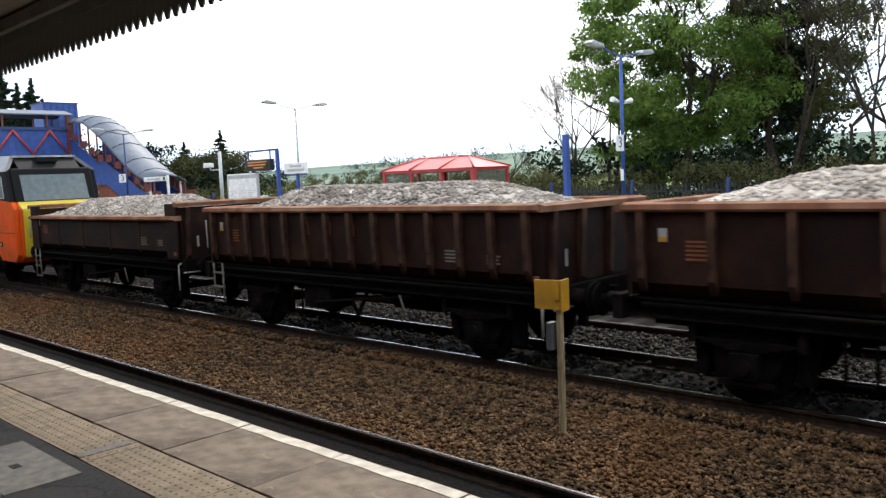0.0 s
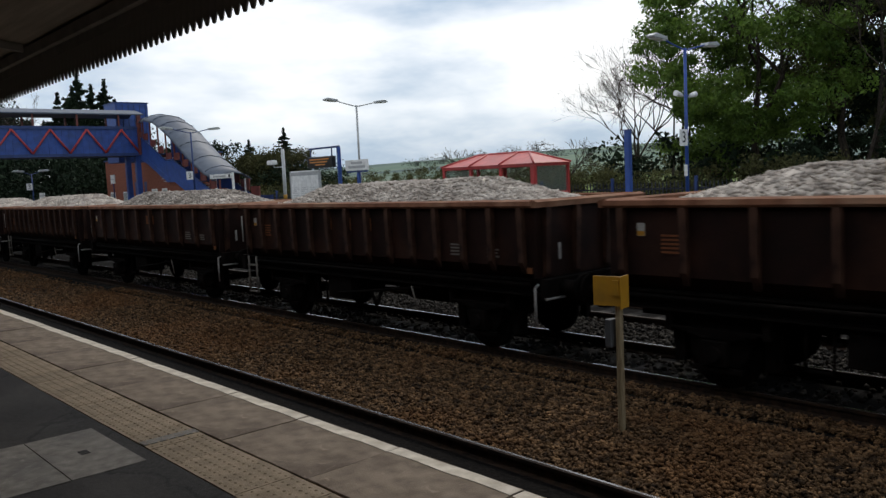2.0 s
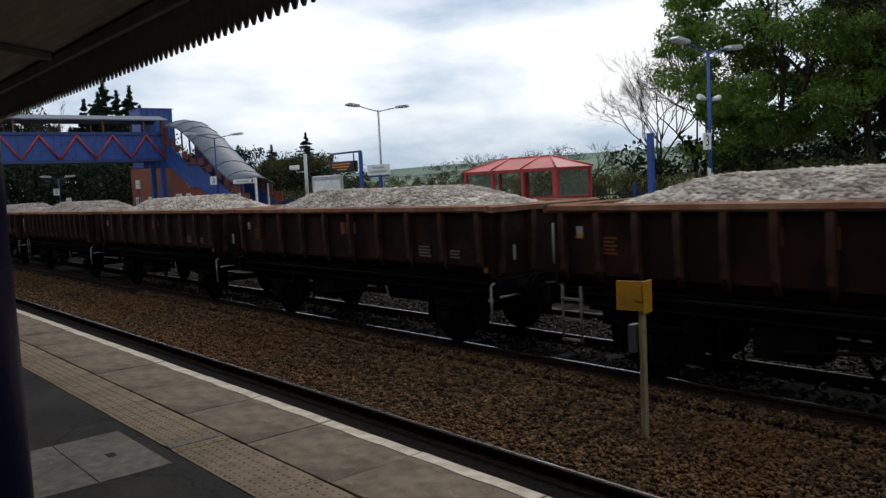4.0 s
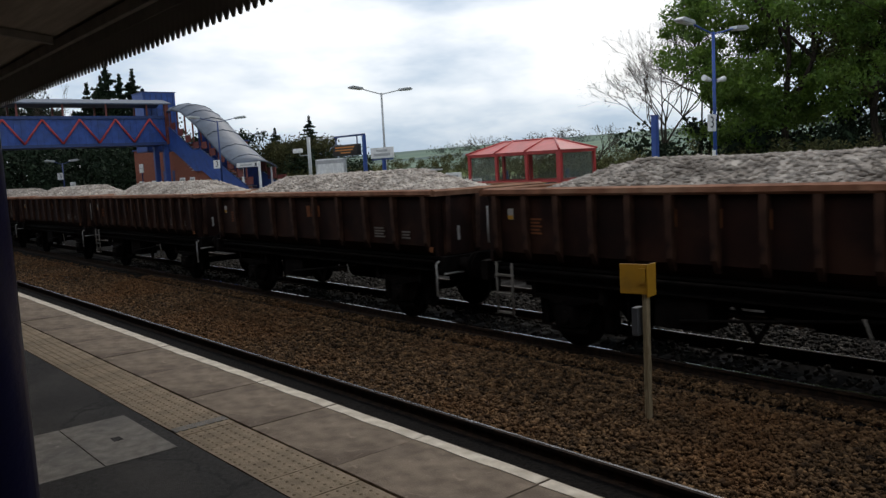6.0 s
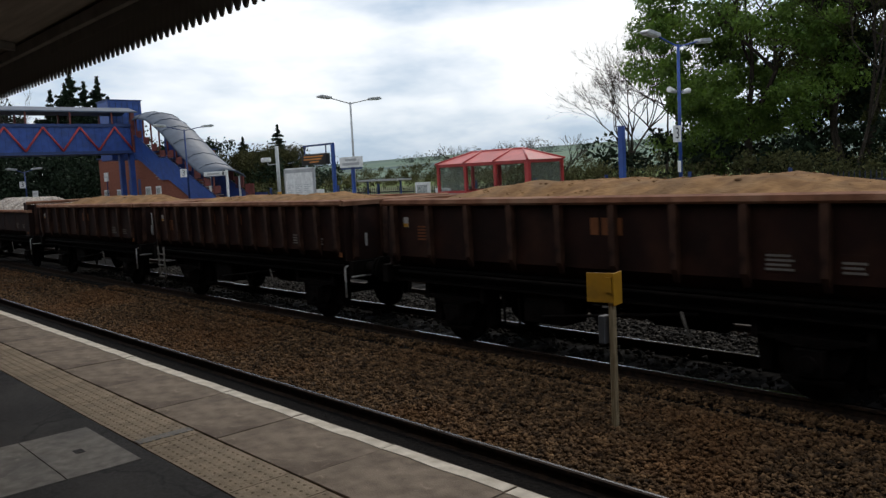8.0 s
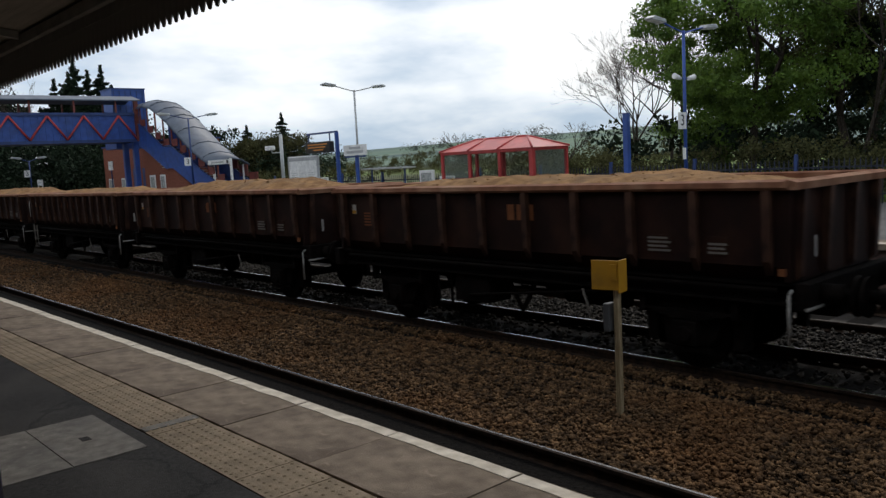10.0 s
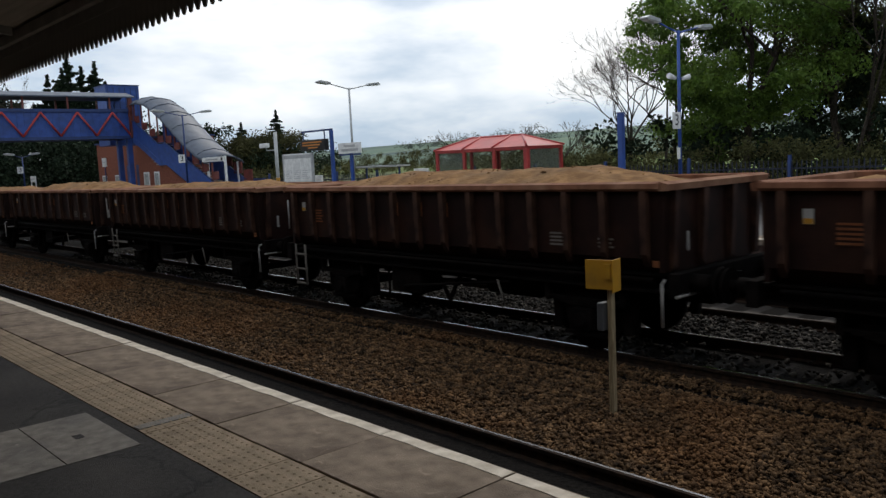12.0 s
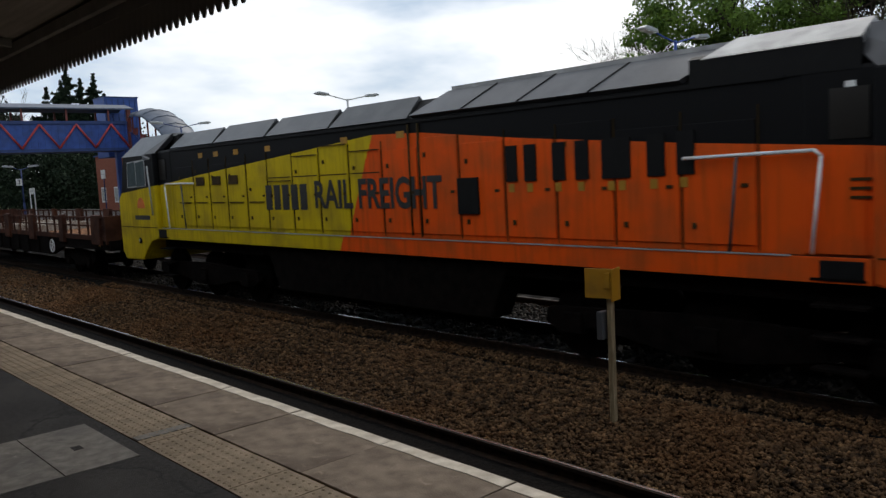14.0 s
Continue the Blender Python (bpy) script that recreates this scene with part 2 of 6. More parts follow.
M_GRASS = material("field grass", (0.09, 0.13, 0.035), (0.16, 0.21, 0.065), 0.95, scale=0.2, bump=0.3, bump_scale=6, stain=(0.12, 0.115, 0.07), stain_scale=0.009, stain_amount=0.9)
M_BRICK = material("red brick", (0.17, 0.06, 0.04), (0.30, 0.115, 0.075), 0.9, scale=9, bump=0.2, spread=0.25)
M_ROOFSHEET = material("grey polycarbonate", (0.05, 0.064, 0.095), (0.08, 0.10, 0.138), 0.55, scale=2, bump=0.05, stain=(0.07, 0.085, 0.1), stain_scale=0.8)
M_GLASS = glass("shelter glazing", (0.22, 0.26, 0.23), 0.08, 0.82)
M_CABGLASS = plain("cab glass", (0.09, 0.115, 0.12), 0.05, bump=0.0)
M_SCREEN = plain("departure screen", (0.012, 0.010, 0.008), 0.3)
M_AMBER = plain("amber display dots", (0.35, 0.14, 0.03), 0.5, glow=(1.0, 0.42, 0.08, 0.12))
M_POSTER = material("poster print", (0.10, 0.12, 0.12), (0.55, 0.56, 0.52), 0.5, scale=14, bump=0.0)


# ---- mesh builder ----
class Shape:
    """Collects boxes, tubes and plates into one mesh."""

    def __init__(self):
        self.v, self.f, self.s = [], [], []

    def add(self, verts, faces, smooth=False):
        n = len(self.v)
        self.v += [tuple(p) for p in verts]
        self.f += [tuple(i + n for i in q) for q in faces]
        self.s += [smooth] * len(faces)
        return self

    def box(self, x0, x1, y0, y1, z0, z1, turn=None):
        p = [Vector((x, y, z)) for z in (z0, z1) for y in (y0, y1) for x in (x0, x1)]
        if turn is not None:
            p = [turn @ q for q in p]
        return self.add(p, [(0, 2, 3, 1), (4, 5, 7, 6), (0, 1, 5, 4), (2, 6, 7, 3), (0, 4, 6, 2), (1, 3, 7, 5)])

    def tube(self, a, b, r, r2=None, n=10, smooth=True):
        a, b = Vector(a), Vector(b)
        q = (b - a).to_track_quat('Z', 'Y')
        r2 = r if r2 is None else r2
        ring = [Vector((math.cos(2 * math.pi * i / n), math.sin(2 * math.pi * i / n), 0)) for i in range(n)]
        self.add([a + q @ (c * r) for c in ring] + [b + q @ (c * r2) for c in ring],
                 [(i, (i + 1) % n, n + (i + 1) % n, n + i) for i in range(n)], smooth)
        k = len(self.v) - 2 * n
        self.f += [tuple(reversed(range(k, k + n))), tuple(range(k + n, k + 2 * n))]
        self.s += [False, False]
        return self

    def path(self, points, r, n=8):
        for a, b in zip(points, points[1:]):
            self.tube(a, b, r, n=n)
        return self

    def plate(self, outline, axis, lo, hi):
        """An outline in the two other axes, extruded along axis from lo to hi."""
        def at(u, w, d):
            return {"x": (d, u, w), "y": (u, d, w), "z": (u, w, d)}[axis]
        n = len(outline)
        self.add([at(u, w, lo) for u, w in outline] + [at(u, w, hi) for u, w in outline],
                 [tuple(range(n)), tuple(reversed(range(n, 2 * n)))] + [(i, n + i, n + (i + 1) % n, (i + 1) % n) for i in range(n)])
        return self

    def mesh(self, name, mat):
        me = bpy.data.meshes.new(name)
        me.from_pydata([tuple(p) for p in self.v], [], self.f)
        me.polygons.foreach_set("use_smooth", self.s)
        me.materials.append(mat)
        bm = bmesh.new()
        bm.from_mesh(me)
        bmesh.ops.recalc_face_normals(bm, faces=bm.faces)
        bm.to_mesh(me)
        bm.free()
        me.update()
        return me


def thing(name, m=None, label="", category="", group="", kind=""):
    e = new(name)
    e.empty_display_size = 0.2
    if m is not None:
        e.matrix_basis = m
    return tagged(e, label, category, group, kind)


def part(name, shape, mat, parent, label="", bevel=0.0, at=None):
    me = shape if isinstance(shape, bpy.types.Mesh) else shape.mesh(name, mat)
    o = new(name, me)
    o.parent = parent
    if at is not None:
        o.matrix_basis = at
    if label:
        o["label"] = label
    if bevel:
        mod = o.modifiers.new("bevel", 'BEVEL')
        mod.width, mod.segments, mod.limit_method = bevel, 2, 'ANGLE'
    return o


def solo(name, shape, mat, label="", category="", group="", kind="", bevel=0.0, at=None):
    o = part(name, shape, mat, None, "", bevel, at)
    return tagged(o, label, category, group, kind)


def writing(name, words, size, mat, parent, at, label="", align='CENTER', bold=0.0, span=None):
    """Raised lettering in the built-in font, as a mesh."""
    c = bpy.data.curves.new(name, 'FONT')
    c.body, c.size, c.align_x, c.align_y, c.extrude = words, size, align, 'CENTER', 0.002
    c.resolution_u, c.offset = 3, bold
    t = bpy.data.objects.new(name, c)
    me = bpy.data.meshes.new_from_object(t)
    bpy.data.objects.remove(t)
    me.materials.clear()
    me.materials.append(mat)
    if span:
        xs = [v.co.x for v in me.vertices]
        for v in me.vertices:
            v.co.x *= span / (max(xs) - min(xs))
    return part(name, me, mat, parent, label, at=at)


def scatter(name, places, sizes, mat, seed, flat=0.75):
    """Many small irregular stones in one mesh."""
    rng = np.random.default_rng(seed)
    n = len(places)
    base = np.array([(1, 0, 0), (-1, 0, 0), (0, 1, 0), (0, -1, 0), (0, 0, 1), (0, 0, -1)], float)
    faces = np.array([(0, 2, 4), (2, 1, 4), (1, 3, 4), (3, 0, 4), (2, 0, 5), (1, 2, 5), (3, 1, 5), (0, 3, 5)])
    v = base[None] * (0.55 + 0.7 * rng.random((n, 6, 1))) + rng.normal(0, 0.16, (n, 6, 3))
    q = rng.normal(size=(n, 4))
    q /= np.linalg.norm(q, axis=1, keepdims=True)
    w, x, y, z = q.T
    rot = np.stack([np.stack([1 - 2 * (y * y + z * z), 2 * (x * y - z * w), 2 * (x * z + y * w)], -1),
                    np.stack([2 * (x * y + z * w), 1 - 2 * (x * x + z * z), 2 * (y * z - x * w)], -1),
                    np.stack([2 * (x * z - y * w), 2 * (y * z + x * w), 1 - 2 * (x * x + y * y)], -1)], 1)
    v = np.einsum("nij,nkj->nki", rot, v) * np.asarray(sizes)[:, None, None] * (1, 1, flat) + np.asarray(places)[:, None]
    me = bpy.data.meshes.new(name)
    me.vertices.add(n * 6)
    me.vertices.foreach_set("co", v.ravel())
    tri = (faces[None] + 6 * np.arange(n)[:, None, None]).ravel()
    me.loops.add(len(tri))
    me.loops.foreach_set("vertex_index", tri)
    me.polygons.add(n * 8)
    me.polygons.foreach_set("loop_start", np.arange(n * 8) * 3)
    me.polygons.foreach_set("loop_total", np.full(n * 8, 3))
    me.materials.append(mat)
    me.update(calc_edges=True)
    return me


# ---- ground and distance ----
def ease(a, b, v):
    k = min(1.0, max(0.0, (v - a) / (b - a)))
    return k * k * (3 - 2 * k)


def ground_height(x, y):
    r = math.hypot(x, y)
    if y < 24:
        side = 0.0
    else:
        side = ease(24, 28, y) * 0.75
    ang = math.degrees(math.atan2(-x, y))
    rise = 0.0135 + 0.016 * ease(0, 1, (60 - ang) / 26) if y > 0 else 0.015
    far = ease(450, 1500, r) * (1500 * rise + 7 * noise.noise((x * 0.003, y * 0.003, 0)))
    return -1.15 + side + far + 0.12 * noise.noise((x * 0.2, y * 0.2, 3)) * ease(26, 40, y)


rings = [0.0] + [1.5 * 1.065 ** i * (1 + i * 0.03) for i in range(1, 92)]
rings = [r for r in rings if r < 2600] + [2700.0, 3600.0]
N_ANG = 144
g = Shape()
for r in rings:
    for k in range(N_ANG):
        a = 2 * math.pi * k / N_ANG
        g.v.append((r * math.sin(a), r * math.cos(a), ground_height(r * math.sin(a), r * math.cos(a))))
hill = Shape()
hill.v = list(g.v)
for i in range(len(rings) - 1):
    for k in range(N_ANG):
        k2 = (k + 1) % N_ANG
        q = (i * N_ANG + k, (i + 1) * N_ANG + k, (i + 1) * N_ANG + k2, i * N_ANG + k2)
        target = hill if rings[i] > 380 else g
        target.f.append(q)
        target.s.append(True)
solo("ground", g, M_GRASS, "green and brown fields beside the railway", "ground", kind="structure")
solo("backdrop_hills", hill, M_HILL, "distant hills with fields and woods, coloured pale for haze", "hills", kind="structure")

# ballast bed under the three tracks
bed = Shape()
prof = [(3.0, -1.14), (3.5, -1.10), (6.1, -1.06), (7.0, -1.02), (7.9, -1.04), (8.3, -1.14), (14.2, -1.16)]
xs = [-420, -120, -60, -40] + [-30 + i for i in range(46)] + [40, 120, 420]
for x in xs:
    for y, z in prof:
        bed.v.append((x, y, z))
n = len(prof)
for i in range(len(xs) - 1):
    for j in range(n - 1):
        bed.f.append((i * n + j, (i + 1) * n + j, (i + 1) * n + j + 1, i * n + j + 1))
        bed.s.append(True)
solo("ballast_bed", bed, M_BALLAST, "rust-stained stone ballast between the tracks", "ballast", kind="structure")


# dark strips stand in for shade along the near rail and the train
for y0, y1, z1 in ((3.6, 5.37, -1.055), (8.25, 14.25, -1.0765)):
    solo("oily_ballast", Shape().box(-300, 60, y0, y1, -1.2, z1), M_BED_SHADE, "ballast painted dark for the shade along the running lines", "ballast", kind="structure")


def bed_height(y):
    return np.interp(y, [p[0] for p in prof], [p[1] for p in prof])


rng = np.random.default_rng(4)
pts, sz = [], []
for count, x0, x1, y0, y1, lo, hi in ((70000, -10, 1.5, 5.47, 8.70, 0.014, 0.040), (37000, -24, -10, 5.47, 8.65, 0.018, 0.044), (12000, -45, -24, 5.47, 8.35, 0.03, 0.05),
                                      (2500, -30, 0, 5.5, 6.2, 0.02, 0.045)):
    px, py = rng.uniform(x0, x1, count), rng.uniform(y0, y1, count)
    pts.append(np.stack([px, py, np.maximum(bed_height(py), np.where(py > 8.3, -1.075, -9.0)) + rng.uniform(-0.02, 0.05, count)], 1))
    sz.append(rng.uniform(lo, hi, count))
stones = new("ballast_stones", scatter("ballast_stones", np.concatenate(pts), np.concatenate(sz), M_STONE, 5))
tagged(stones, "loose brown and grey broken ballast stones", "ballast", kind="stuff")
px, py = rng.uniform(-30, 3, 16000), np.concatenate([rng.uniform(10.46, 12.1, 13500), rng.uniform(9.0, 10.2, 2500)])
cess = new("grey_ballast", scatter("grey_ballast", np.stack([px, py, -1.06 + rng.uniform(-0.02, 0.05, 16000)], 1), rng.uniform(0.028, 0.058, 16000), M_CESS, 6))
tagged(cess, "grey broken ballast stones between the far lines", "ballast", kind="stuff")


# ---- tracks ----
def rail_mesh():
    s = Shape()
    s.plate([(-0.07, -0.158), (0.07, -0.158), (0.07, -0.145), (0.012, -0.12), (0.012, -0.045), (0.036, -0.035), (0.034, -0.003),
             (-0.034, -0.003), (-0.036, -0.035), (-0.012, -0.045), (-0.012, -0.12), (-0.07, -0.145)], "x", -420, 420)
    return s


def build_track(y, head=None):
    t = thing("railway_track", pose(0, y, RAIL), "steel running rails on sleepers in ballast", "track", "three running lines", "structure")
    for side in (-0.7535, 0.7535):
        r = part("rail", rail_mesh(), M_RAIL, t, "rusty sided rail", at=pose(0, side, 0))
        part("rail_head", Shape().box(-420, 420, -0.004, 0.026, -0.0058, 0.0), head or M_RAIL_TOP, r, "polished running surface" if head is None else "dull running surface")
    slab = Shape().plate([(-1.25, -0.34), (1.25, -0.34), (1.25, -0.175), (1.2, -0.16), (-1.2, -0.16), (-1.25, -0.175)], "x", -0.13, 0.13)
    me = slab.mesh("sleeper", M_SLEEPER)
    for i in range(110):
        part("sleeper", me, M_SLEEPER, t, at=pose(3.2 - i * 0.65, 0, 0))
    return t


build_track(TRACK_1)
build_track(TRACK_2)
build_track(TRACK_3, M_RAIL_DULL)

# ---- near platform ----
core = Shape().box(-200, 40, -14, EDGE - 0.12, -1.3, -0.06)
solo("platform_near", core, M_BRICKWALL, "brick-faced platform body", "platform", kind="structure")
tar = Shape().box(-200, 40, -14, 2.035, -0.07, 0.0)
pav = solo("pavement_near", tar, M_TARMAC, "dark tarmac platform surface with worn patches", "pavement", kind="structure")
far_cope = Shape().box(-200, -38.0, 2.46, EDGE, -0.09, 0.0).box(6.86, 40, 2.46, EDGE, -0.09, 0.0).box(-200, -30, 2.04, 2.452, -0.06, 0.0).box(6.605, 40, 2.04, 2.452, -0.06, 0.0)
part("far_edging", far_cope, M_COPING, pav)

# ---- far platform ----
fp = thing("platform_far", None, "wide far platform with pale surface and white edge line", "platform", kind="structure")
part("wall", Shape().box(-200, 60, FAR_EDGE + 0.1, 24.0, -1.3, -0.02), M_BRICKWALL, fp)
part("surface", Shape().box(-200, 60, FAR_EDGE + 0.65, 24.0, -0.02, 0.0), material("pale platform surface", (0.085, 0.08, 0.076), (0.15, 0.142, 0.135), 0.8, scale=5, bump=0.2,
     stain=(0.07, 0.066, 0.062), stain_scale=0.8), fp)
part("coping", Shape().box(-200, 60, FAR_EDGE, FAR_EDGE + 0.65, -0.1, 0.0), M_COPING, fp)
part("edge_line", Shape().box(-200, 60, FAR_EDGE + 0.03, FAR_EDGE + 0.2, 0.0, 0.004), M_WHITE_LINE, fp, "white edge line")

# ---- canopy over the near platform ----
C_Z = 3.02
canopy = Shape()
canopy.plate([(-9.0, 5.2), (-9.0, 5.28), (3.02, 3.62), (3.02, 3.54)], "x", -75, 14)
solo("ceiling", canopy, M_CANOPY, "boarded underside of the platform canopy in shadow", "canopy", kind="structure")
wall_back = Shape().box(-75, 30, -9.3, -9.0, 0, 5.4)
solo("wall_south", wall_back, M_BRICKWALL, "station building wall behind the platform", "wall", kind="structure")
frame_t = thing("canopy_frame", None, "grey painted beams under the platform canopy", "canopy frame", kind="structure")
part("edge_beam", Shape().box(-75, 14, 2.90, 2.97, 3.40, 3.52), M_VALANCE, frame_t, bevel=0.01)
for i in range(11):
    x = -4.6 - i * 6.0
    part("rafter", Shape().plate([(-8.9, 5.1), (-8.9, 5.2), (2.88, 3.55), (2.88, 3.46)], "x", x, x + 0.08), M_VALANCE, frame_t)
part("purlin", Shape().box(-75, 14, 0.9, 0.98, 3.72, 3.80), M_VALANCE, frame_t)
part("purlin", Shape().box(-75, 14, -1.4, -1.32, 4.04, 4.12), M_VALANCE, frame_t)

# ---- blue column beside the camera ----
col = thing("canopy_column", pose(-1.985, 0.320, 0), "dark blue cast-iron canopy column beside the platform path", "column", kind="structure")
part("shaft", Shape().tube((0, 0, 0.5), (0, 0, 4.0), 0.09, 0.085, 20), M_COLUMN, col)
part("pedestal", Shape().tube((0, 0, 0), (0, 0, 0.5), 0.12, 0.105, 20), M_COLUMN, col, bevel=0.01)


# ---- stone and spoil heaps ----
def heap_height(x, y, length, width, peak, seed):
    u, w = abs(x) / (length / 2), abs(y) / (width / 2)
    if u >= 1 or w >= 1:
        return -0.1
    s = min(1.0, (1 - u) * 2.1) ** 0.85 * min(1.0, (1 - w) * 1.5) ** 0.8
    return -0.1 + (peak + 0.1) * s + 0.05 * noise.noise((x * 0.9 + seed, y * 0.9, seed)) * s


def heap_mesh(name, length, width, peak, mat, seed, rough):
    s = Shape()
    nx, ny = 56, 16
    for i in range(nx + 1):
        for j in range(ny + 1):
            x, y = -length / 2 + length * i / nx, -width / 2 + width * j / ny
            z = heap_height(x, y, length, width, peak, seed) + rough * noise.noise((x * 3, y * 3, seed))
            s.v.append((x, y, z))
    for i in range(nx):
        for j in range(ny):
            a = i * (ny + 1) + j
            s.f.append((a, a + ny + 1, a + ny + 2, a + 1))
            s.s.append(True)
    return s.mesh(name, mat)


def heap_stones(name, length, width, peak, mat, seed, count, lo, hi):
    r = np.random.default_rng(seed)
    px, py = r.uniform(-length / 2, length / 2, count), r.uniform(-width / 2, width / 2, count)
    pz = [heap_height(a, b, length, width, peak, seed) + 0.012 for a, b in zip(px, py)]
    return scatter(name, np.stack([px, py, pz], 1), r.uniform(lo, hi, count), mat, seed)


# ---- open wagons ----
MOVING = []          # (thing, place along the train)
BODY = 8.25          # length over the body


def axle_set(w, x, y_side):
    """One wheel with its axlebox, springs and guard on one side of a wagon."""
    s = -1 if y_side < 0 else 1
    wheel = part("wheel", Shape().tube((0, -0.06, 0), (0, 0.06, 0), 0.46, n=28).tube((0, s * 0.0, 0), (0, s * 0.13, 0), 0.13, n=14), M_SHADED_GRIME, w, "steel disc wheel",
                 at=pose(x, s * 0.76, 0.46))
    part("rim", Shape().tube((0, -0.068, 0), (0, 0.068, 0), 0.40, n=28), M_SHADED_GRIME, wheel)
    part("axlebox", Shape().box(-0.16, 0.16, -0.1, 0.1, -0.14, 0.16).tube((0, -0.13, 0), (0, 0.13, 0), 0.1, n=14), M_SHADED_GRIME, w, at=pose(x, s * 1.0, 0.46), bevel=0.015)
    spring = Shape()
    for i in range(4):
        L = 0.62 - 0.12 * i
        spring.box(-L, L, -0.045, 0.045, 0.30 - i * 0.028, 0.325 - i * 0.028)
    part("leaf_spring", spring, M_SHADED_GRIME, w, at=pose(x, s * 1.0, 0.42))
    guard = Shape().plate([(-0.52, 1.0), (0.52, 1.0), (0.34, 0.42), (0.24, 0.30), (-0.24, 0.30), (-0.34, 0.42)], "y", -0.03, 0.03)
    part("axle_guard", guard, M_SHADED_GRIME, w, at=pose(x, s * 0.92, 0))


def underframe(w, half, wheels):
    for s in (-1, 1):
        part("solebar", Shape().plate([(s * 0.93, 0.93), (s * 1.12, 0.93), (s * 1.12, 0.96), (s * 0.99, 0.97), (s * 0.99, 1.13), (s * 1.12, 1.14), (s * 1.12, 1.17), (s * 0.93, 1.17)], "x", -half, half), M_SHADED_GRIME, w)
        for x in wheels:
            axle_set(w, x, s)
        part("brake_lever", Shape().tube((-0.9, s * 1.1, 0.62), (1.5, s * 1.1, 0.88), 0.022, n=6), M_SHADED_GRIME, w)
        part("hanger", Shape().plate([(-0.35, 0.95), (-0.28, 0.95), (0, 0.5), (0.28, 0.95), (0.35, 0.95), (0.03, 0.42), (-0.03, 0.42)], "y", s * 0.9 - 0.015, s * 0.9 + 0.015), M_SHADED_GRIME, w)
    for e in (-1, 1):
        part("headstock", Shape().box(e * half - 0.07, e * half + 0.07, -1.22, 1.22, 0.90, 1.2), M_SHADED_GRIME, w, bevel=0.01)
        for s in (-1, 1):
            b = part("buffer", Shape().tube((0, 0, 0), (e * 0.24, 0, 0), 0.11, n=14).tube((e * 0.24, 0, 0), (e * 0.46, 0, 0), 0.07, n=12), M_SHADED_GRIME, w, at=pose(e * (half + 0.07), s * 0.87, 1.06))
            part("buffer_head", Shape().tube((e * 0.44, 0, 0), (e * 0.48, 0, 0), 0.21, 0.22, n=18), M_SHADED_GRIME, b)
        part("coupling", Shape().tube((e * half, 0, 1.04), (e * (half + 0.45), 0, 0.93), 0.04, n=8).box(e * half - 0.02, e * half + 0.2 * e + 0.02, -0.06, 0.06, 0.98, 1.1), M_SHADED_GRIME, w)
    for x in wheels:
        part("axle", Shape().tube((x, -0.9, 0.46), (x, 0.9, 0.46), 0.075, n=12), M_SHADED_GRIME, w)
    part("centre_girder", Shape().box(-half, half, -0.32, 0.32, 0.70, 1.17), M_SHADED_GRIME, w)
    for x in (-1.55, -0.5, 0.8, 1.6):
        part("cross_member", Shape().box(x - 0.06, x + 0.06, -0.95, 0.95, 0.80, 1.15), M_SHADED_GRIME, w)
    part("equipment_box", Shape().box(-1.3, -0.55, -1.05, -0.55, 0.50, 0.95), M_SHADED_GRIME, w, bevel=0.02)
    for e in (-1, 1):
        part("brake_block", Shape().box(e * 2.2 - 0.07, e * 2.2 + 0.07, -0.86, -0.66, 0.28, 0.9), M_SHADED_GRIME, w)
        part("brake_block", Shape().box(e * 3.36 - 0.07, e * 3.36 + 0.07, -0.86, -0.66, 0.28, 0.9), M_SHADED_GRIME, w)
    part("brake_cylinder", Shape().tube((-0.5, 0.35, 0.68), (0.25, 0.35, 0.68), 0.19, n=16), M_SHADED_GRIME, w)
    part("air_reservoir", Shape().tube((0.5, -0.4, 0.70), (1.5, -0.4, 0.70), 0.17, n=16), M_SHADED_GRIME, w)
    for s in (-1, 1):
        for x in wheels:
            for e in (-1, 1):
                part("brake_hanger", Shape().plate([(x + e * 0.60, 0.98), (x + e * 0.74, 0.98), (x + e * 0.66, 0.30), (x + e * 0.52, 0.34)], "y", s * 0.78 - 0.05, s * 0.78 + 0.05), M_SHADED_GRIME, w)
                part("spring_shackle", Shape().box(x + e * 0.62 - 0.04, x + e * 0.62 + 0.04, s * 1.0 - 0.05, s * 1.0 + 0.05, 0.68, 0.95), M_SHADED_GRIME, w)
            part("keep_plate", Shape().box(x - 0.32, x + 0.32, s * 1.0 - 0.04, s * 1.0 + 0.04, 0.24, 0.29), M_SHADED_GRIME, w)
        part("safety_loop", Shape().path([(-1.75, s * 0.98, 0.95), (-1.75, s * 0.98, 0.40), (-1.45, s * 0.98, 0.40), (-1.45, s * 0.98, 0.95)], 0.02, 6), M_SHADED_GRIME, w)
        part("door_shaft", Shape().tube((-half + 0.3, s * 1.16, 1.10), (half - 0.3, s * 1.16, 1.10), 0.03, n=6), M_SHADED_GRIME, w)
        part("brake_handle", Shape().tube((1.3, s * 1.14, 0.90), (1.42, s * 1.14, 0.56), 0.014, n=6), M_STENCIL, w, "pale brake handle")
    part("brake_rod", Shape().tube((-2.3, 0, 0.55), (2.3, 0, 0.62), 0.025, n=6), M_SHADED_GRIME, w)


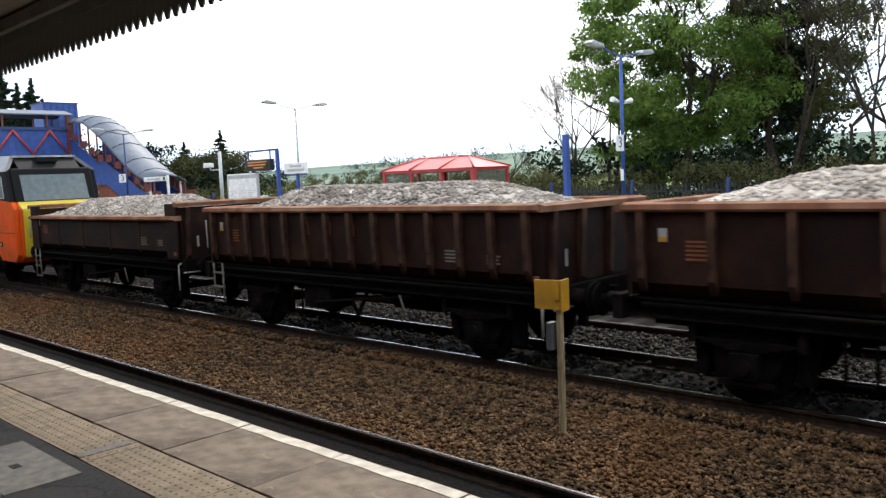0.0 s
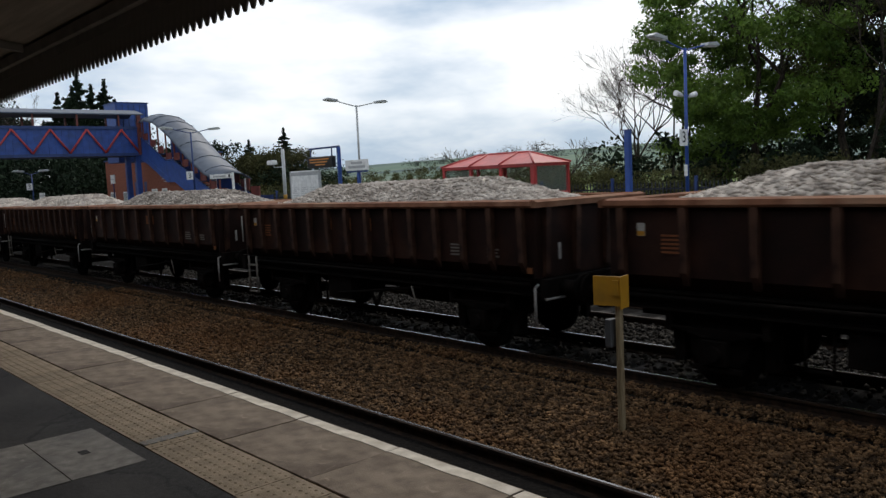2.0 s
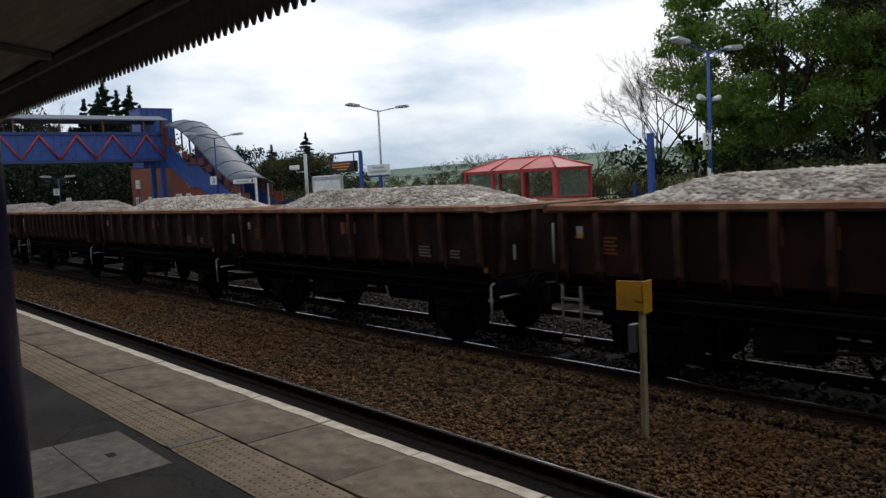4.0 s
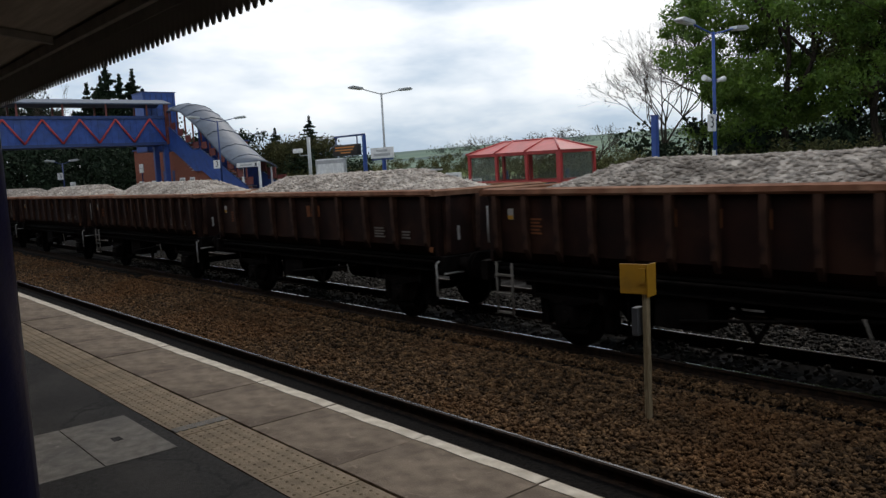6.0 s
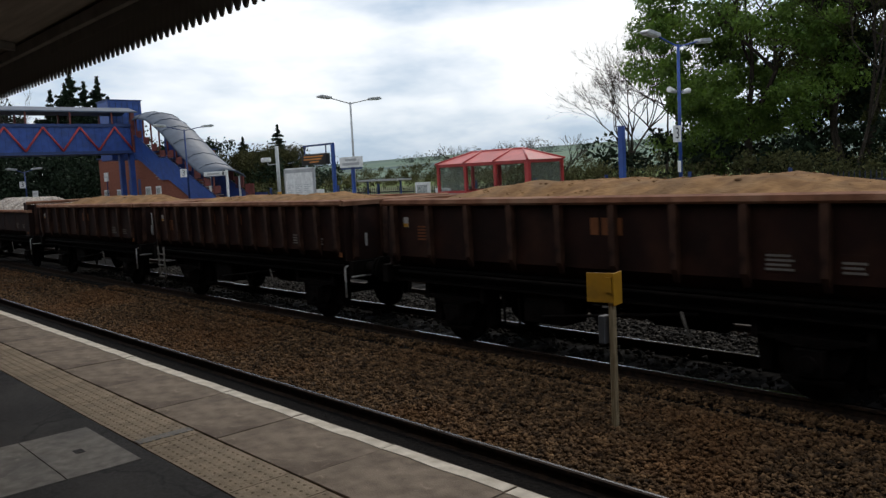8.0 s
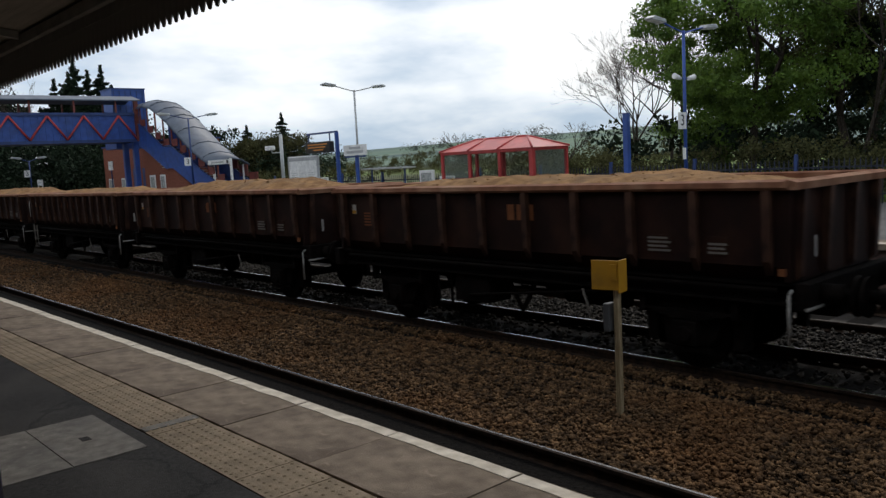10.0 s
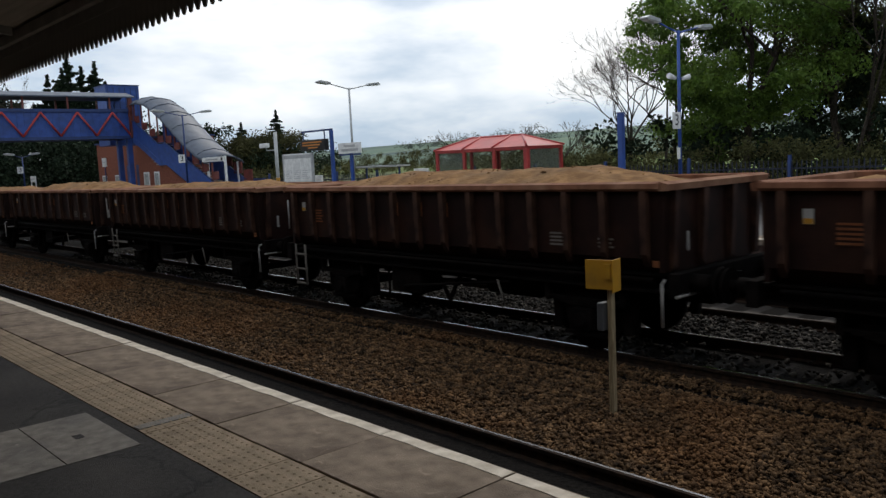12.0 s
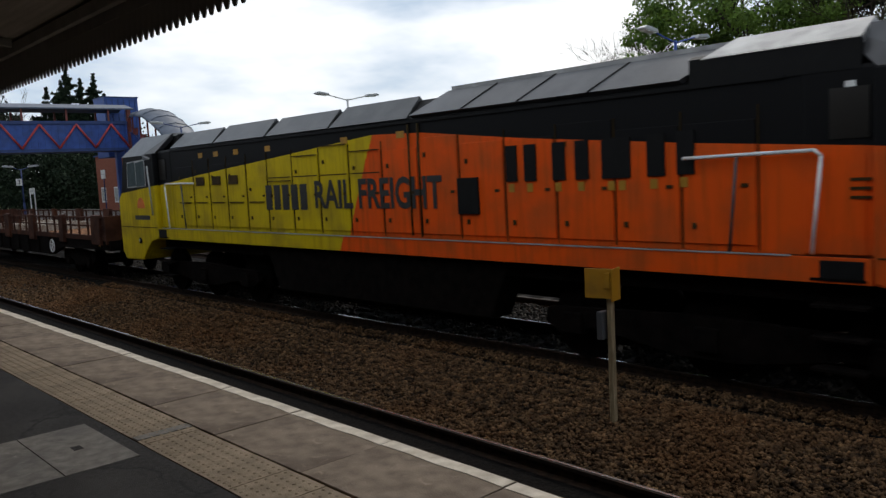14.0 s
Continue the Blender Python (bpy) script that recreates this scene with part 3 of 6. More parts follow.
def data_panel(w, x, z, rows=4, wd=0.34, y=-1.213, mat=None):
    p = part("data_panel", Shape().box(x, x + wd, y, y + 0.004, z, z + 0.22), M_RUST, w)
    for i in range(rows):
        part("stencil", Shape().box(x + 0.01, x + wd * (0.95 - 0.12 * (i % 2)), y - 0.004, y, z + 0.02 + i * 0.05, z + 0.045 + i * 0.05), mat or M_STENCIL, p, "faded white lettering bars")


def open_wagon(name, ribs, label, spaced_letters, ladder, low=False):
    w = thing(name, None, label, "wagon", "ballast train wagons")
    h = BODY / 2
    top = 2.10 if low else 2.19
    body = Shape()
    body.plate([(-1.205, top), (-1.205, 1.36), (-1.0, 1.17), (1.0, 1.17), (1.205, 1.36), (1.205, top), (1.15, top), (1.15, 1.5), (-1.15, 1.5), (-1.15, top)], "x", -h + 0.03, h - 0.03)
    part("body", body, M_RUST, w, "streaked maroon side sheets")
    for e in (-1, 1):
        ez = 2.30 if low else 2.19
        part("end_wall", Shape().box(e * (h - 0.03) - 0.03, e * (h - 0.03) + 0.03, -1.2, 1.2, 1.2, ez), M_RUST, w)
        for y in (-1.02, -0.36, 0.36, 1.02):
            part("end_rib", Shape().plate([(e * h, 1.2), (e * (h + 0.06), 1.26), (e * (h + 0.11), ez), (e * h, ez)], "y", y - 0.05, y + 0.05), M_RIB, w)
    rt = 2.13 if low else 2.30
    rb = rt - 0.11
    for s in (-1, 1):
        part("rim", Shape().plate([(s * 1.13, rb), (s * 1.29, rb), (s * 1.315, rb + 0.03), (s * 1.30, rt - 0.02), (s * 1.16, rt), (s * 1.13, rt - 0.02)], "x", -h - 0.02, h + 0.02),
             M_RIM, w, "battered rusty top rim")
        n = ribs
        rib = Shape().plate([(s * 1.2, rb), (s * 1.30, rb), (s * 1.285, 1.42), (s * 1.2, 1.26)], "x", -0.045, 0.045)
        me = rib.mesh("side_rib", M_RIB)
        if not low:
            for i in range(n):
                part("side_rib", me, M_RIB, w, at=pose(-h + 0.22 + (BODY - 0.44) * i / (n - 1), 0, 0))
        else:
            for i in range(6):
                part("side_rib", Shape().box(-0.02, 0.02, s * 1.2 - 0.02, s * 1.2 + 0.035, 1.3, rb), M_RIB, w, at=pose(-h + 0.25 + (BODY - 0.5) * i / 5, 0, 0))
            for e in (-1, 1):
                part("corner_post", Shape().box(e * (h - 0.24) - 0.24, e * (h - 0.24) + 0.24, s * 1.2 - 0.05, s * 1.2 + 0.05, 1.2, 2.38), M_RUST, w, bevel=0.01)
    for e in (-1, 1):
        ez = 2.42 if low else rt
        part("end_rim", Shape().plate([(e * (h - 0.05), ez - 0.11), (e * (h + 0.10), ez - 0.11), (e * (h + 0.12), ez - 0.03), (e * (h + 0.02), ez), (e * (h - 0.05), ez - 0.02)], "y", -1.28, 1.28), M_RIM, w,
             "battered rusty top rim")
    underframe(w, h + 0.14, (-2.78, 2.78))
    # lamp brackets, handrails, steps and stencils
    part("grab_rail", Shape().path([(h + 0.02, -1.27, 0.55), (h + 0.02, -1.27, 1.08), (h + 0.02, -1.2, 1.12)], 0.017, 6), M_MARK, w, "white painted shunter's rail")
    part("coupling_handle", Shape().path([(h + 0.2, -1.25, 0.93), (h + 0.2, -0.85, 0.93)], 0.02, 6), M_MARK, w, "white painted lever")
    part("end_mark", Shape().box(h + 0.115, h + 0.12, -0.86, -0.81, 1.45, 1.68), M_MARK, w, "white end marker")
    part("tail_lamp_iron", Shape().box(h - 0.08, h, -1.31, -1.29, 1.28, 1.36), M_ORANGE_MARK, w)
    if ladder:
        st = Shape().path([(-h + 0.18, -1.26, 1.2), (-h + 0.18, -1.26, 0.42)], 0.02, 6).path([(-h + 0.5, -1.26, 1.2), (-h + 0.5, -1.26, 0.42)], 0.02, 6)
        for z in (0.44, 0.72, 1.0):
            st.box(-h + 0.18, -h + 0.5, -1.3, -1.22, z, z + 0.025)
        part("ladder", st, M_STENCIL, w, "pale painted side steps")
        part("grab_rail", Shape().path([(-h + 0.1, -1.32, 1.5), (-h + 0.1, -1.32, 2.05)], 0.014, 6), M_MARK, w)
    data_panel(w, h - 1.75, 1.45)
    data_panel(w, h - 0.95, 1.45, 3, 0.26)
    data_panel(w, -h + 0.75, 1.62, 5, 0.36, mat=M_ORANGE_MARK)
    lab = part("warning_label", Shape().box(-h + 0.42, -h + 0.53, -1.212, -1.207, 1.84, 2.0), M_MARK, w, "small pale warning label")
    part("label_band", Shape().box(-h + 0.425, -h + 0.525, -1.216, -1.212, 1.845, 1.90), M_YELLOW, lab, "yellow lower band")
    if not low:
        step = (BODY - 0.44) / (ribs - 1)
        for i in range(3):
            x = -h + 0.22 + step * (ribs * 0.5 - 2.0 + i) if spaced_letters else 0.12 + i * 0.18
            part("lettering_bar", Shape().box(x - 0.065, x + 0.065, -1.213, -1.206, 1.80, 2.02), M_ORANGE_MARK, w, "faded orange block in place of a letter")
    return w


TEN = open_wagon("open_wagon", 10, "maroon ribbed open wagon with rusty rim on two axles", False, False)
FOURTEEN = open_wagon("open_wagon", 14, "maroon close-ribbed open wagon with white side steps", True, True)
LOW = open_wagon("low_sided_wagon", 6, "brown smooth-sided open wagon with raised ends", False, True, True)

PITCH = 9.5
CLOSE_RIBBED = {-32, -29, -27, -24, -21, -18, -16, -12, -8, -5, -2, -1}
LOW_SIDED = {-33, -14}
used = set()
GREY_HEAP = [heap_mesh("stone_load", 7.9, 2.28, 0.325, M_GREYSTONE, sd, 0.02) for sd in (1, 2)]
GREY_STONES = [heap_stones("stones", 7.7, 2.24, 0.325, M_GREYSTONE, sd, 7000, 0.026, 0.058) for sd in (1, 2)]
SOIL_HEAP = [heap_mesh("spoil_load", 8.1, 2.28, pk, M_SOIL, sd, 0.07) for sd, pk in ((5, 0.10), (8, 0.20))]
SOIL_STONES = [heap_stones("clods", 7.9, 2.24, pk, M_SOIL, sd, 220, 0.012, 0.03) for sd, pk in ((5, 0.10), (8, 0.20))]
for k in range(-33, 1):
    model = LOW if k in LOW_SIDED else FOURTEEN if k in CLOSE_RIBBED else TEN
    place = 289.76 + k * PITCH + BODY / 2
    if model in used:
        w = copy_thing(model, pose(place, TRACK_2, RAIL))
    else:
        used.add(model)
        w = model
    MOVING.append((w, place, RAIL))
    grey = k <= -14
    load = new("stone_load" if grey else "spoil_load", (GREY_HEAP if grey else SOIL_HEAP)[k % 2])
    tagged(load, "pale grey ballast heaped in an open wagon" if grey else "orange-brown earth spoil filling an open wagon", "wagon load", "train loads", "stuff")
    part("loose_stones" if grey else "clods", (GREY_STONES if grey else SOIL_STONES)[k % 2], None, load)
    MOVING.append((load, place, RAIL + 2.26 - (0.08 if k in LOW_SIDED else 0.0)))


# ---- the bogie track-panel wagon ----
def bogie(w, x, wheelbase, axles, r=0.42):
    for s in (-1, 1):
        half = wheelbase * (axles - 1) / 2
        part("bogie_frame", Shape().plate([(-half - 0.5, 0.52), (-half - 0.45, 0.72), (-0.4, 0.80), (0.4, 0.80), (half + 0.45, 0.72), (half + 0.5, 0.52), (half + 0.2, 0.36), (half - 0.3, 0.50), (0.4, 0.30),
                                               (-0.4, 0.30), (-half + 0.3, 0.50), (-half - 0.2, 0.36)], "y", s * 1.02 - 0.06, s * 1.02 + 0.06), M_SHADED_GRIME, w, at=pose(x, 0, 0))
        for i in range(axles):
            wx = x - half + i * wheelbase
            wh = part("wheel", Shape().tube((0, -0.065, 0), (0, 0.065, 0), r, n=28), M_SHADED_GRIME, w, at=pose(wx, s * 0.76, r))
            part("axlebox", Shape().box(-0.15, 0.15, -0.09, 0.12, -0.14, 0.15), M_SHADED_GRIME, wh, at=pose(0, s * 0.3, 0), bevel=0.02)
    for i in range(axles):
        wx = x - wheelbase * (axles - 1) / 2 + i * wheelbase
        part("axle", Shape().tube((wx, -0.8, r), (wx, 0.8, r), 0.08, n=10), M_SHADED_GRIME, w)


def lattice(x0, x1, z0, z1, y, step=0.085, t=0.006):
    s = Shape()
    h = z1 - z0
    k = x0 - h
    while k < x1:
        for d in (1, -1):
            a, b = max(x0, k), min(x1, k + h)
            if b > a:
                za, zb = z0 + (a - k), z0 + (b - k)
                if d < 0:
                    za, zb = z1 - (a - k), z1 - (b - k)
                s.add([(a, y, za - t), (b, y, zb - t), (b, y, zb + t), (a, y, za + t)], [(0, 1, 2, 3)])
        k += step
    return s


def track_panel_wagon():
    w = thing("track_panel_wagon", None, "rusty bogie flat wagon with mesh sides carrying pale sleepers", "wagon")
    L = 9.7
    part("deck", Shape().box(-L, L, -1.22, 1.22, 1.16, 1.24), material("dusty deck", (0.17, 0.075, 0.034), (0.32, 0.155, 0.075), 0.95, scale=4, bump=0.4, stain=(0.15, 0.08, 0.05)), w, "dusty orange-brown deck")
    for s in (-1, 1):
        part("side_sill", Shape().plate([(s * 1.18, 1.3), (s * 1.30, 1.3), (s * 1.30, 1.16), (s * 1.18, 1.16)], "x", -L, L), M_OSPREY, w)
        part("side_girder", Shape().plate([(-L, 1.158), (L, 1.158), (L, 0.90), (L - 3.9, 0.86), (L - 5.0, 0.58), (-L + 5.0, 0.58), (-L + 3.9, 0.86), (-L, 0.90)], "y", min(s * 1.14, s * 1.27), max(s * 1.14, s * 1.27)), M_SHADED_GRIME, w, "deep blackened side girder")
        for i in range(9):
            part("girder_stiffener", Shape().box(-4.6 + i * 1.15 - 0.03, -4.6 + i * 1.15 + 0.03, s * 1.29 - 0.03, s * 1.29 + 0.01, 0.62, 1.15), M_SHADED_GRIME, w)
        part("top_rail", Shape().box(-L, L, s * 1.28 - 0.03, s * 1.28 + 0.03, 1.80, 1.845), M_OSPREY, w)
        part("middle_rail", Shape().box(-L, L, s * 1.28 - 0.02, s * 1.28 + 0.02, 1.56, 1.60), M_OSPREY, w)
        posts = (0.55, 3.6, 6.6, 9.65, 12.62, 15.75, 18.75)
        for p, wd in zip(posts, (0.16, 0.22, 0.17, 0.30, 0.30, 0.20, 0.34)):
            part("stanchion", Shape().plate([(s * 1.20, 0.98), (s * 1.36, 1.05), (s * 1.34, 1.88), (s * 1.22, 1.90)], "x", -L + p - wd, -L + p + wd), M_OSPREY, w, bevel=0.01)
        for a, b in ((0.0, 0.9), (18.2, 19.4)):
            part("end_sheet", Shape().box(-L + a, -L + b, s * 1.25 - 0.02, s * 1.25 + 0.02, 1.2, 1.82), M_OSPREY, w)
        for a, b in zip(posts, posts[1:]):
            m = part("mesh_panel", lattice(-L + a + 0.3, -L + b - 0.3, 1.3, 1.8, s * 1.27), M_OSPREY, w)
            k = int((b - a) / 0.72)
            for i in range(1, k):
                x = -L + a + (b - a) * i / k
                part("upright", Shape().box(x - 0.02, x + 0.02, s * 1.28 - 0.025, s * 1.28 + 0.025, 1.28, 1.82), M_OSPREY, m)
    for e in (-1, 1):
        part("end_board", Shape().box(e * L - 0.05, e * L + 0.05, -1.3, 1.3, 1.05, 1.86), M_OSPREY, w, bevel=0.01)
        part("cross_board", Shape().box(e * (L - 1.3) - 0.6, e * (L - 1.3) + 0.6, 1.24, 1.27, 1.28, 1.83), M_OSPREY, w)
        part("headstock", Shape().box(e * L - 0.02, e * L + 0.16 * e + 0.02, -1.25, 1.25, 0.88, 1.16), M_SHADED_GRIME, w)
        for s in (-1, 1):
            part("buffer", Shape().tube((e * L, s * 0.87, 1.06), (e * (L + 0.45), s * 0.87, 1.06), 0.1, n=12).tube((e * (L + 0.45), s * 0.87, 1.06), (e * (L + 0.5), s * 0.87, 1.06), 0.21, n=16), M_SHADED_GRIME, w)
        bogie(w, e * 6.7, 1.85, 2)
    part("centre_sill", Shape().box(-L, L, -0.3, 0.3, 0.75, 1.16), M_SHADED_GRIME, w)
    hw = Shape()
    for i in range(20):
        a, b = 2 * math.pi * i / 20, 2 * math.pi * (i + 1) / 20
        hw.tube((0.2 * math.cos(a), 0, 0.2 * math.sin(a)), (0.2 * math.cos(b), 0, 0.2 * math.sin(b)), 0.02, n=6)
    for i in range(5):
        a = 2 * math.pi * i / 5
        hw.path([(0, 0, 0), (0.11 * math.cos(a), 0, 0.11 * math.sin(a)), (0.2 * math.cos(a + 0.35), 0, 0.2 * math.sin(a + 0.35))], 0.014, 6)
    part("brake_wheel", hw, M_WHITE, w, "white spoked brake handwheel", at=pose(-L + 14.72, -1.34, 0.88))
    part("warning_label", Shape().box(L - 0.55, L - 0.42, -1.312, -1.306, 1.0, 1.22), M_YELLOW, w, "yellow warning label")
    part("warning_label", Shape().box(-L + 0.1, -L + 0.23, -1.312, -1.306, 1.0, 1.22), M_YELLOW, w, "yellow warning label")
    return w


OSPREY = track_panel_wagon()
MOVING.append((OSPREY, 299.9 + 9.7, RAIL))
sleeper_me = Shape().plate([(-0.14, 0), (0.14, 0), (0.11, 0.22), (-0.11, 0.22)], "y", -1.05, 1.0).mesh("concrete_sleeper", material("pale concrete", (0.27, 0.23, 0.185), (0.47, 0.43, 0.37), 0.85, scale=5, bump=0.2, stain=(0.17, 0.10, 0.055), stain_scale=2.2, spread=0.25))
for i in range(9):
    sl = new("concrete_sleeper", sleeper_me)
    tagged(sl, "pale concrete sleeper lying across the wagon deck", "sleeper", "sleepers on the wagon")
    MOVING.append((sl, 299.9 + 6.95 + i * 0.62 + (0.25 if i > 5 else 0), RAIL + 1.24))


# ---- diesel locomotives ----
def livery():
    """Black above a rising and falling line, yellow then orange below it, with dirt low down."""
    m = bpy.data.materials.new("locomotive livery")
    m.use_nodes = True
    nt = m.node_tree
    b = nt.nodes["Principled BSDF"]
    co = nt.nodes.new("ShaderNodeTexCoord")
    sp = nt.nodes.new("ShaderNodeSeparateXYZ")
    nt.links.new(co.outputs["Object"], sp.inputs[0])

    def math_node(op, a, c):
        n = nt.nodes.new("ShaderNodeMath")
        n.operation = op
        for i, v in enumerate((a, c)):
            if isinstance(v, (int, float)):
                n.inputs[i].default_value = v
            else:
                nt.links.new(v, n.inputs[i])
        return n.outputs[0]
    u = math_node('DIVIDE', math_node('ADD', sp.outputs["X"], 10.85), 21.7)
    ramp = nt.nodes.new("ShaderNodeValToRGB")
    el = ramp.color_ramp.elements
    line = ((0.0, 2.46), (2.2, 2.62), (4.6, 2.83), (8.0, 3.08), (11.2, 3.32), (12.5, 3.27), (14.5, 3.06), (17.2, 2.83), (19.2, 2.69), (21.7, 2.48))
    el[0].position, el[1].position = 0.0, 1.0
    for i, (x, z) in enumerate(line):
        e = el[0] if i == 0 else el[-1] if i == len(line) - 1 else el.new(x / 21.7)
        e.color = ((z - 2.0) / 2,) * 3 + (1,)
    nt.links.new(u, ramp.inputs["Fac"])
    zb = math_node('ADD', math_node('MULTIPLY', ramp.outputs["Color"], 2.0), 2.0)
    black = math_node('GREATER_THAN', sp.outputs["Z"], zb)
    split = math_node('ADD', math_node('MULTIPLY', sp.outputs["Z"], 0.46), -10.85 + 9.68)
    orange = math_node('GREATER_THAN', sp.outputs["X"], split)
    nz = nt.nodes.new("ShaderNodeTexNoise")
    nz.inputs["Scale"].default_value, nz.inputs["Detail"].default_value = 1.6, 8
    nt.links.new(co.outputs["Object"], nz.inputs["Vector"])

    def mix(f, a, c):
        n = nt.nodes.new("ShaderNodeMix")
        n.data_type = 'RGBA'
        for i, v in ((0, f), (6, a), (7, c)):
            if isinstance(v, tuple):
                n.inputs[i].default_value = (*v, 1)
            else:
                nt.links.new(v, n.inputs[i])
        return n.outputs[2]
    paint = mix(orange, (0.56, 0.42, 0.006), (0.74, 0.088, 0.006))
    dirt = nt.nodes.new("ShaderNodeValToRGB")
    dirt.color_ramp.elements[0].position, dirt.color_ramp.elements[1].position = 0.45, 0.75
    dirt.color_ramp.elements[1].color = (0.5, 0.5, 0.5, 1)
    nt.links.new(nz.outputs["Fac"], dirt.inputs["Fac"])
    paint = mix(dirt.outputs["Color"], paint, (0.12, 0.08, 0.03))
    # grime runs down the sides in streaks
    mp = nt.nodes.new("ShaderNodeMapping")
    mp.inputs["Scale"].default_value = (9.0, 9.0, 0.6)
    nt.links.new(co.outputs["Object"], mp.inputs["Vector"])
    st = nt.nodes.new("ShaderNodeTexNoise")
    st.inputs["Scale"].default_value, st.inputs["Detail"].default_value = 1.3, 9
    nt.links.new(mp.outputs["Vector"], st.inputs["Vector"])
    run = nt.nodes.new("ShaderNodeValToRGB")
    run.color_ramp.elements[0].position, run.color_ramp.elements[1].position = 0.47, 0.72
    run.color_ramp.elements[1].color = (0.28, 0.28, 0.28, 1)
    nt.links.new(st.outputs["Fac"], run.inputs["Fac"])
    paint = mix(run.outputs["Color"], paint, (0.09, 0.045, 0.012))
    nt.links.new(mix(black, paint, (0.006, 0.006, 0.0065)), b.inputs["Base Color"])
    b.inputs["Roughness"].default_value = 0.55
    b.inputs["Specular IOR Level"].default_value = 0.1
    bp = nt.nodes.new("ShaderNodeBump")
    bp.inputs["Strength"].default_value, bp.inputs["Distance"].default_value = 0.25, 0.02
    nt.links.new(nz.outputs["Fac"], bp.inputs["Height"])
    nt.links.new(bp.outputs["Normal"], b.inputs["Normal"])
    return m


M_LIVERY = livery()
M_LOCO_YELLOW = material("warning yellow", (0.50, 0.36, 0.008), (0.62, 0.46, 0.012), 0.55, scale=3, bump=0.05, stain=(0.35, 0.26, 0.04), stain_scale=1.5)
M_LOCO_GREY = material("grey roof panels", (0.035, 0.035, 0.038), (0.07, 0.07, 0.074), 0.32, scale=3, bump=0.08, stain=(0.035, 0.033, 0.031), stain_scale=1.5, spec=0.5)
M_LOCO_DARK = material("dark roof panels", (0.009, 0.009, 0.0095), (0.022, 0.022, 0.023), 0.34, scale=3, bump=0.08, stain=(0.06, 0.058, 0.055), stain_scale=1.5, spec=0.5)
M_LOCO_BLACK = plain("black paint", (0.008, 0.008, 0.008), 0.6, spec=0.12)
M_VENT = material("dark brown vents and seams", (0.03, 0.02, 0.006), (0.06, 0.035, 0.01), 0.7, scale=8, bump=0.3)
M_LOCO_PALE = material("pale roof paint", (0.22, 0.22, 0.22), (0.42, 0.42, 0.41), 0.6, scale=3, stain=(0.1, 0.1, 0.1), stain_scale=1.5)
M_LETTER = plain("black lettering", (0.02, 0.02, 0.02), 0.5)


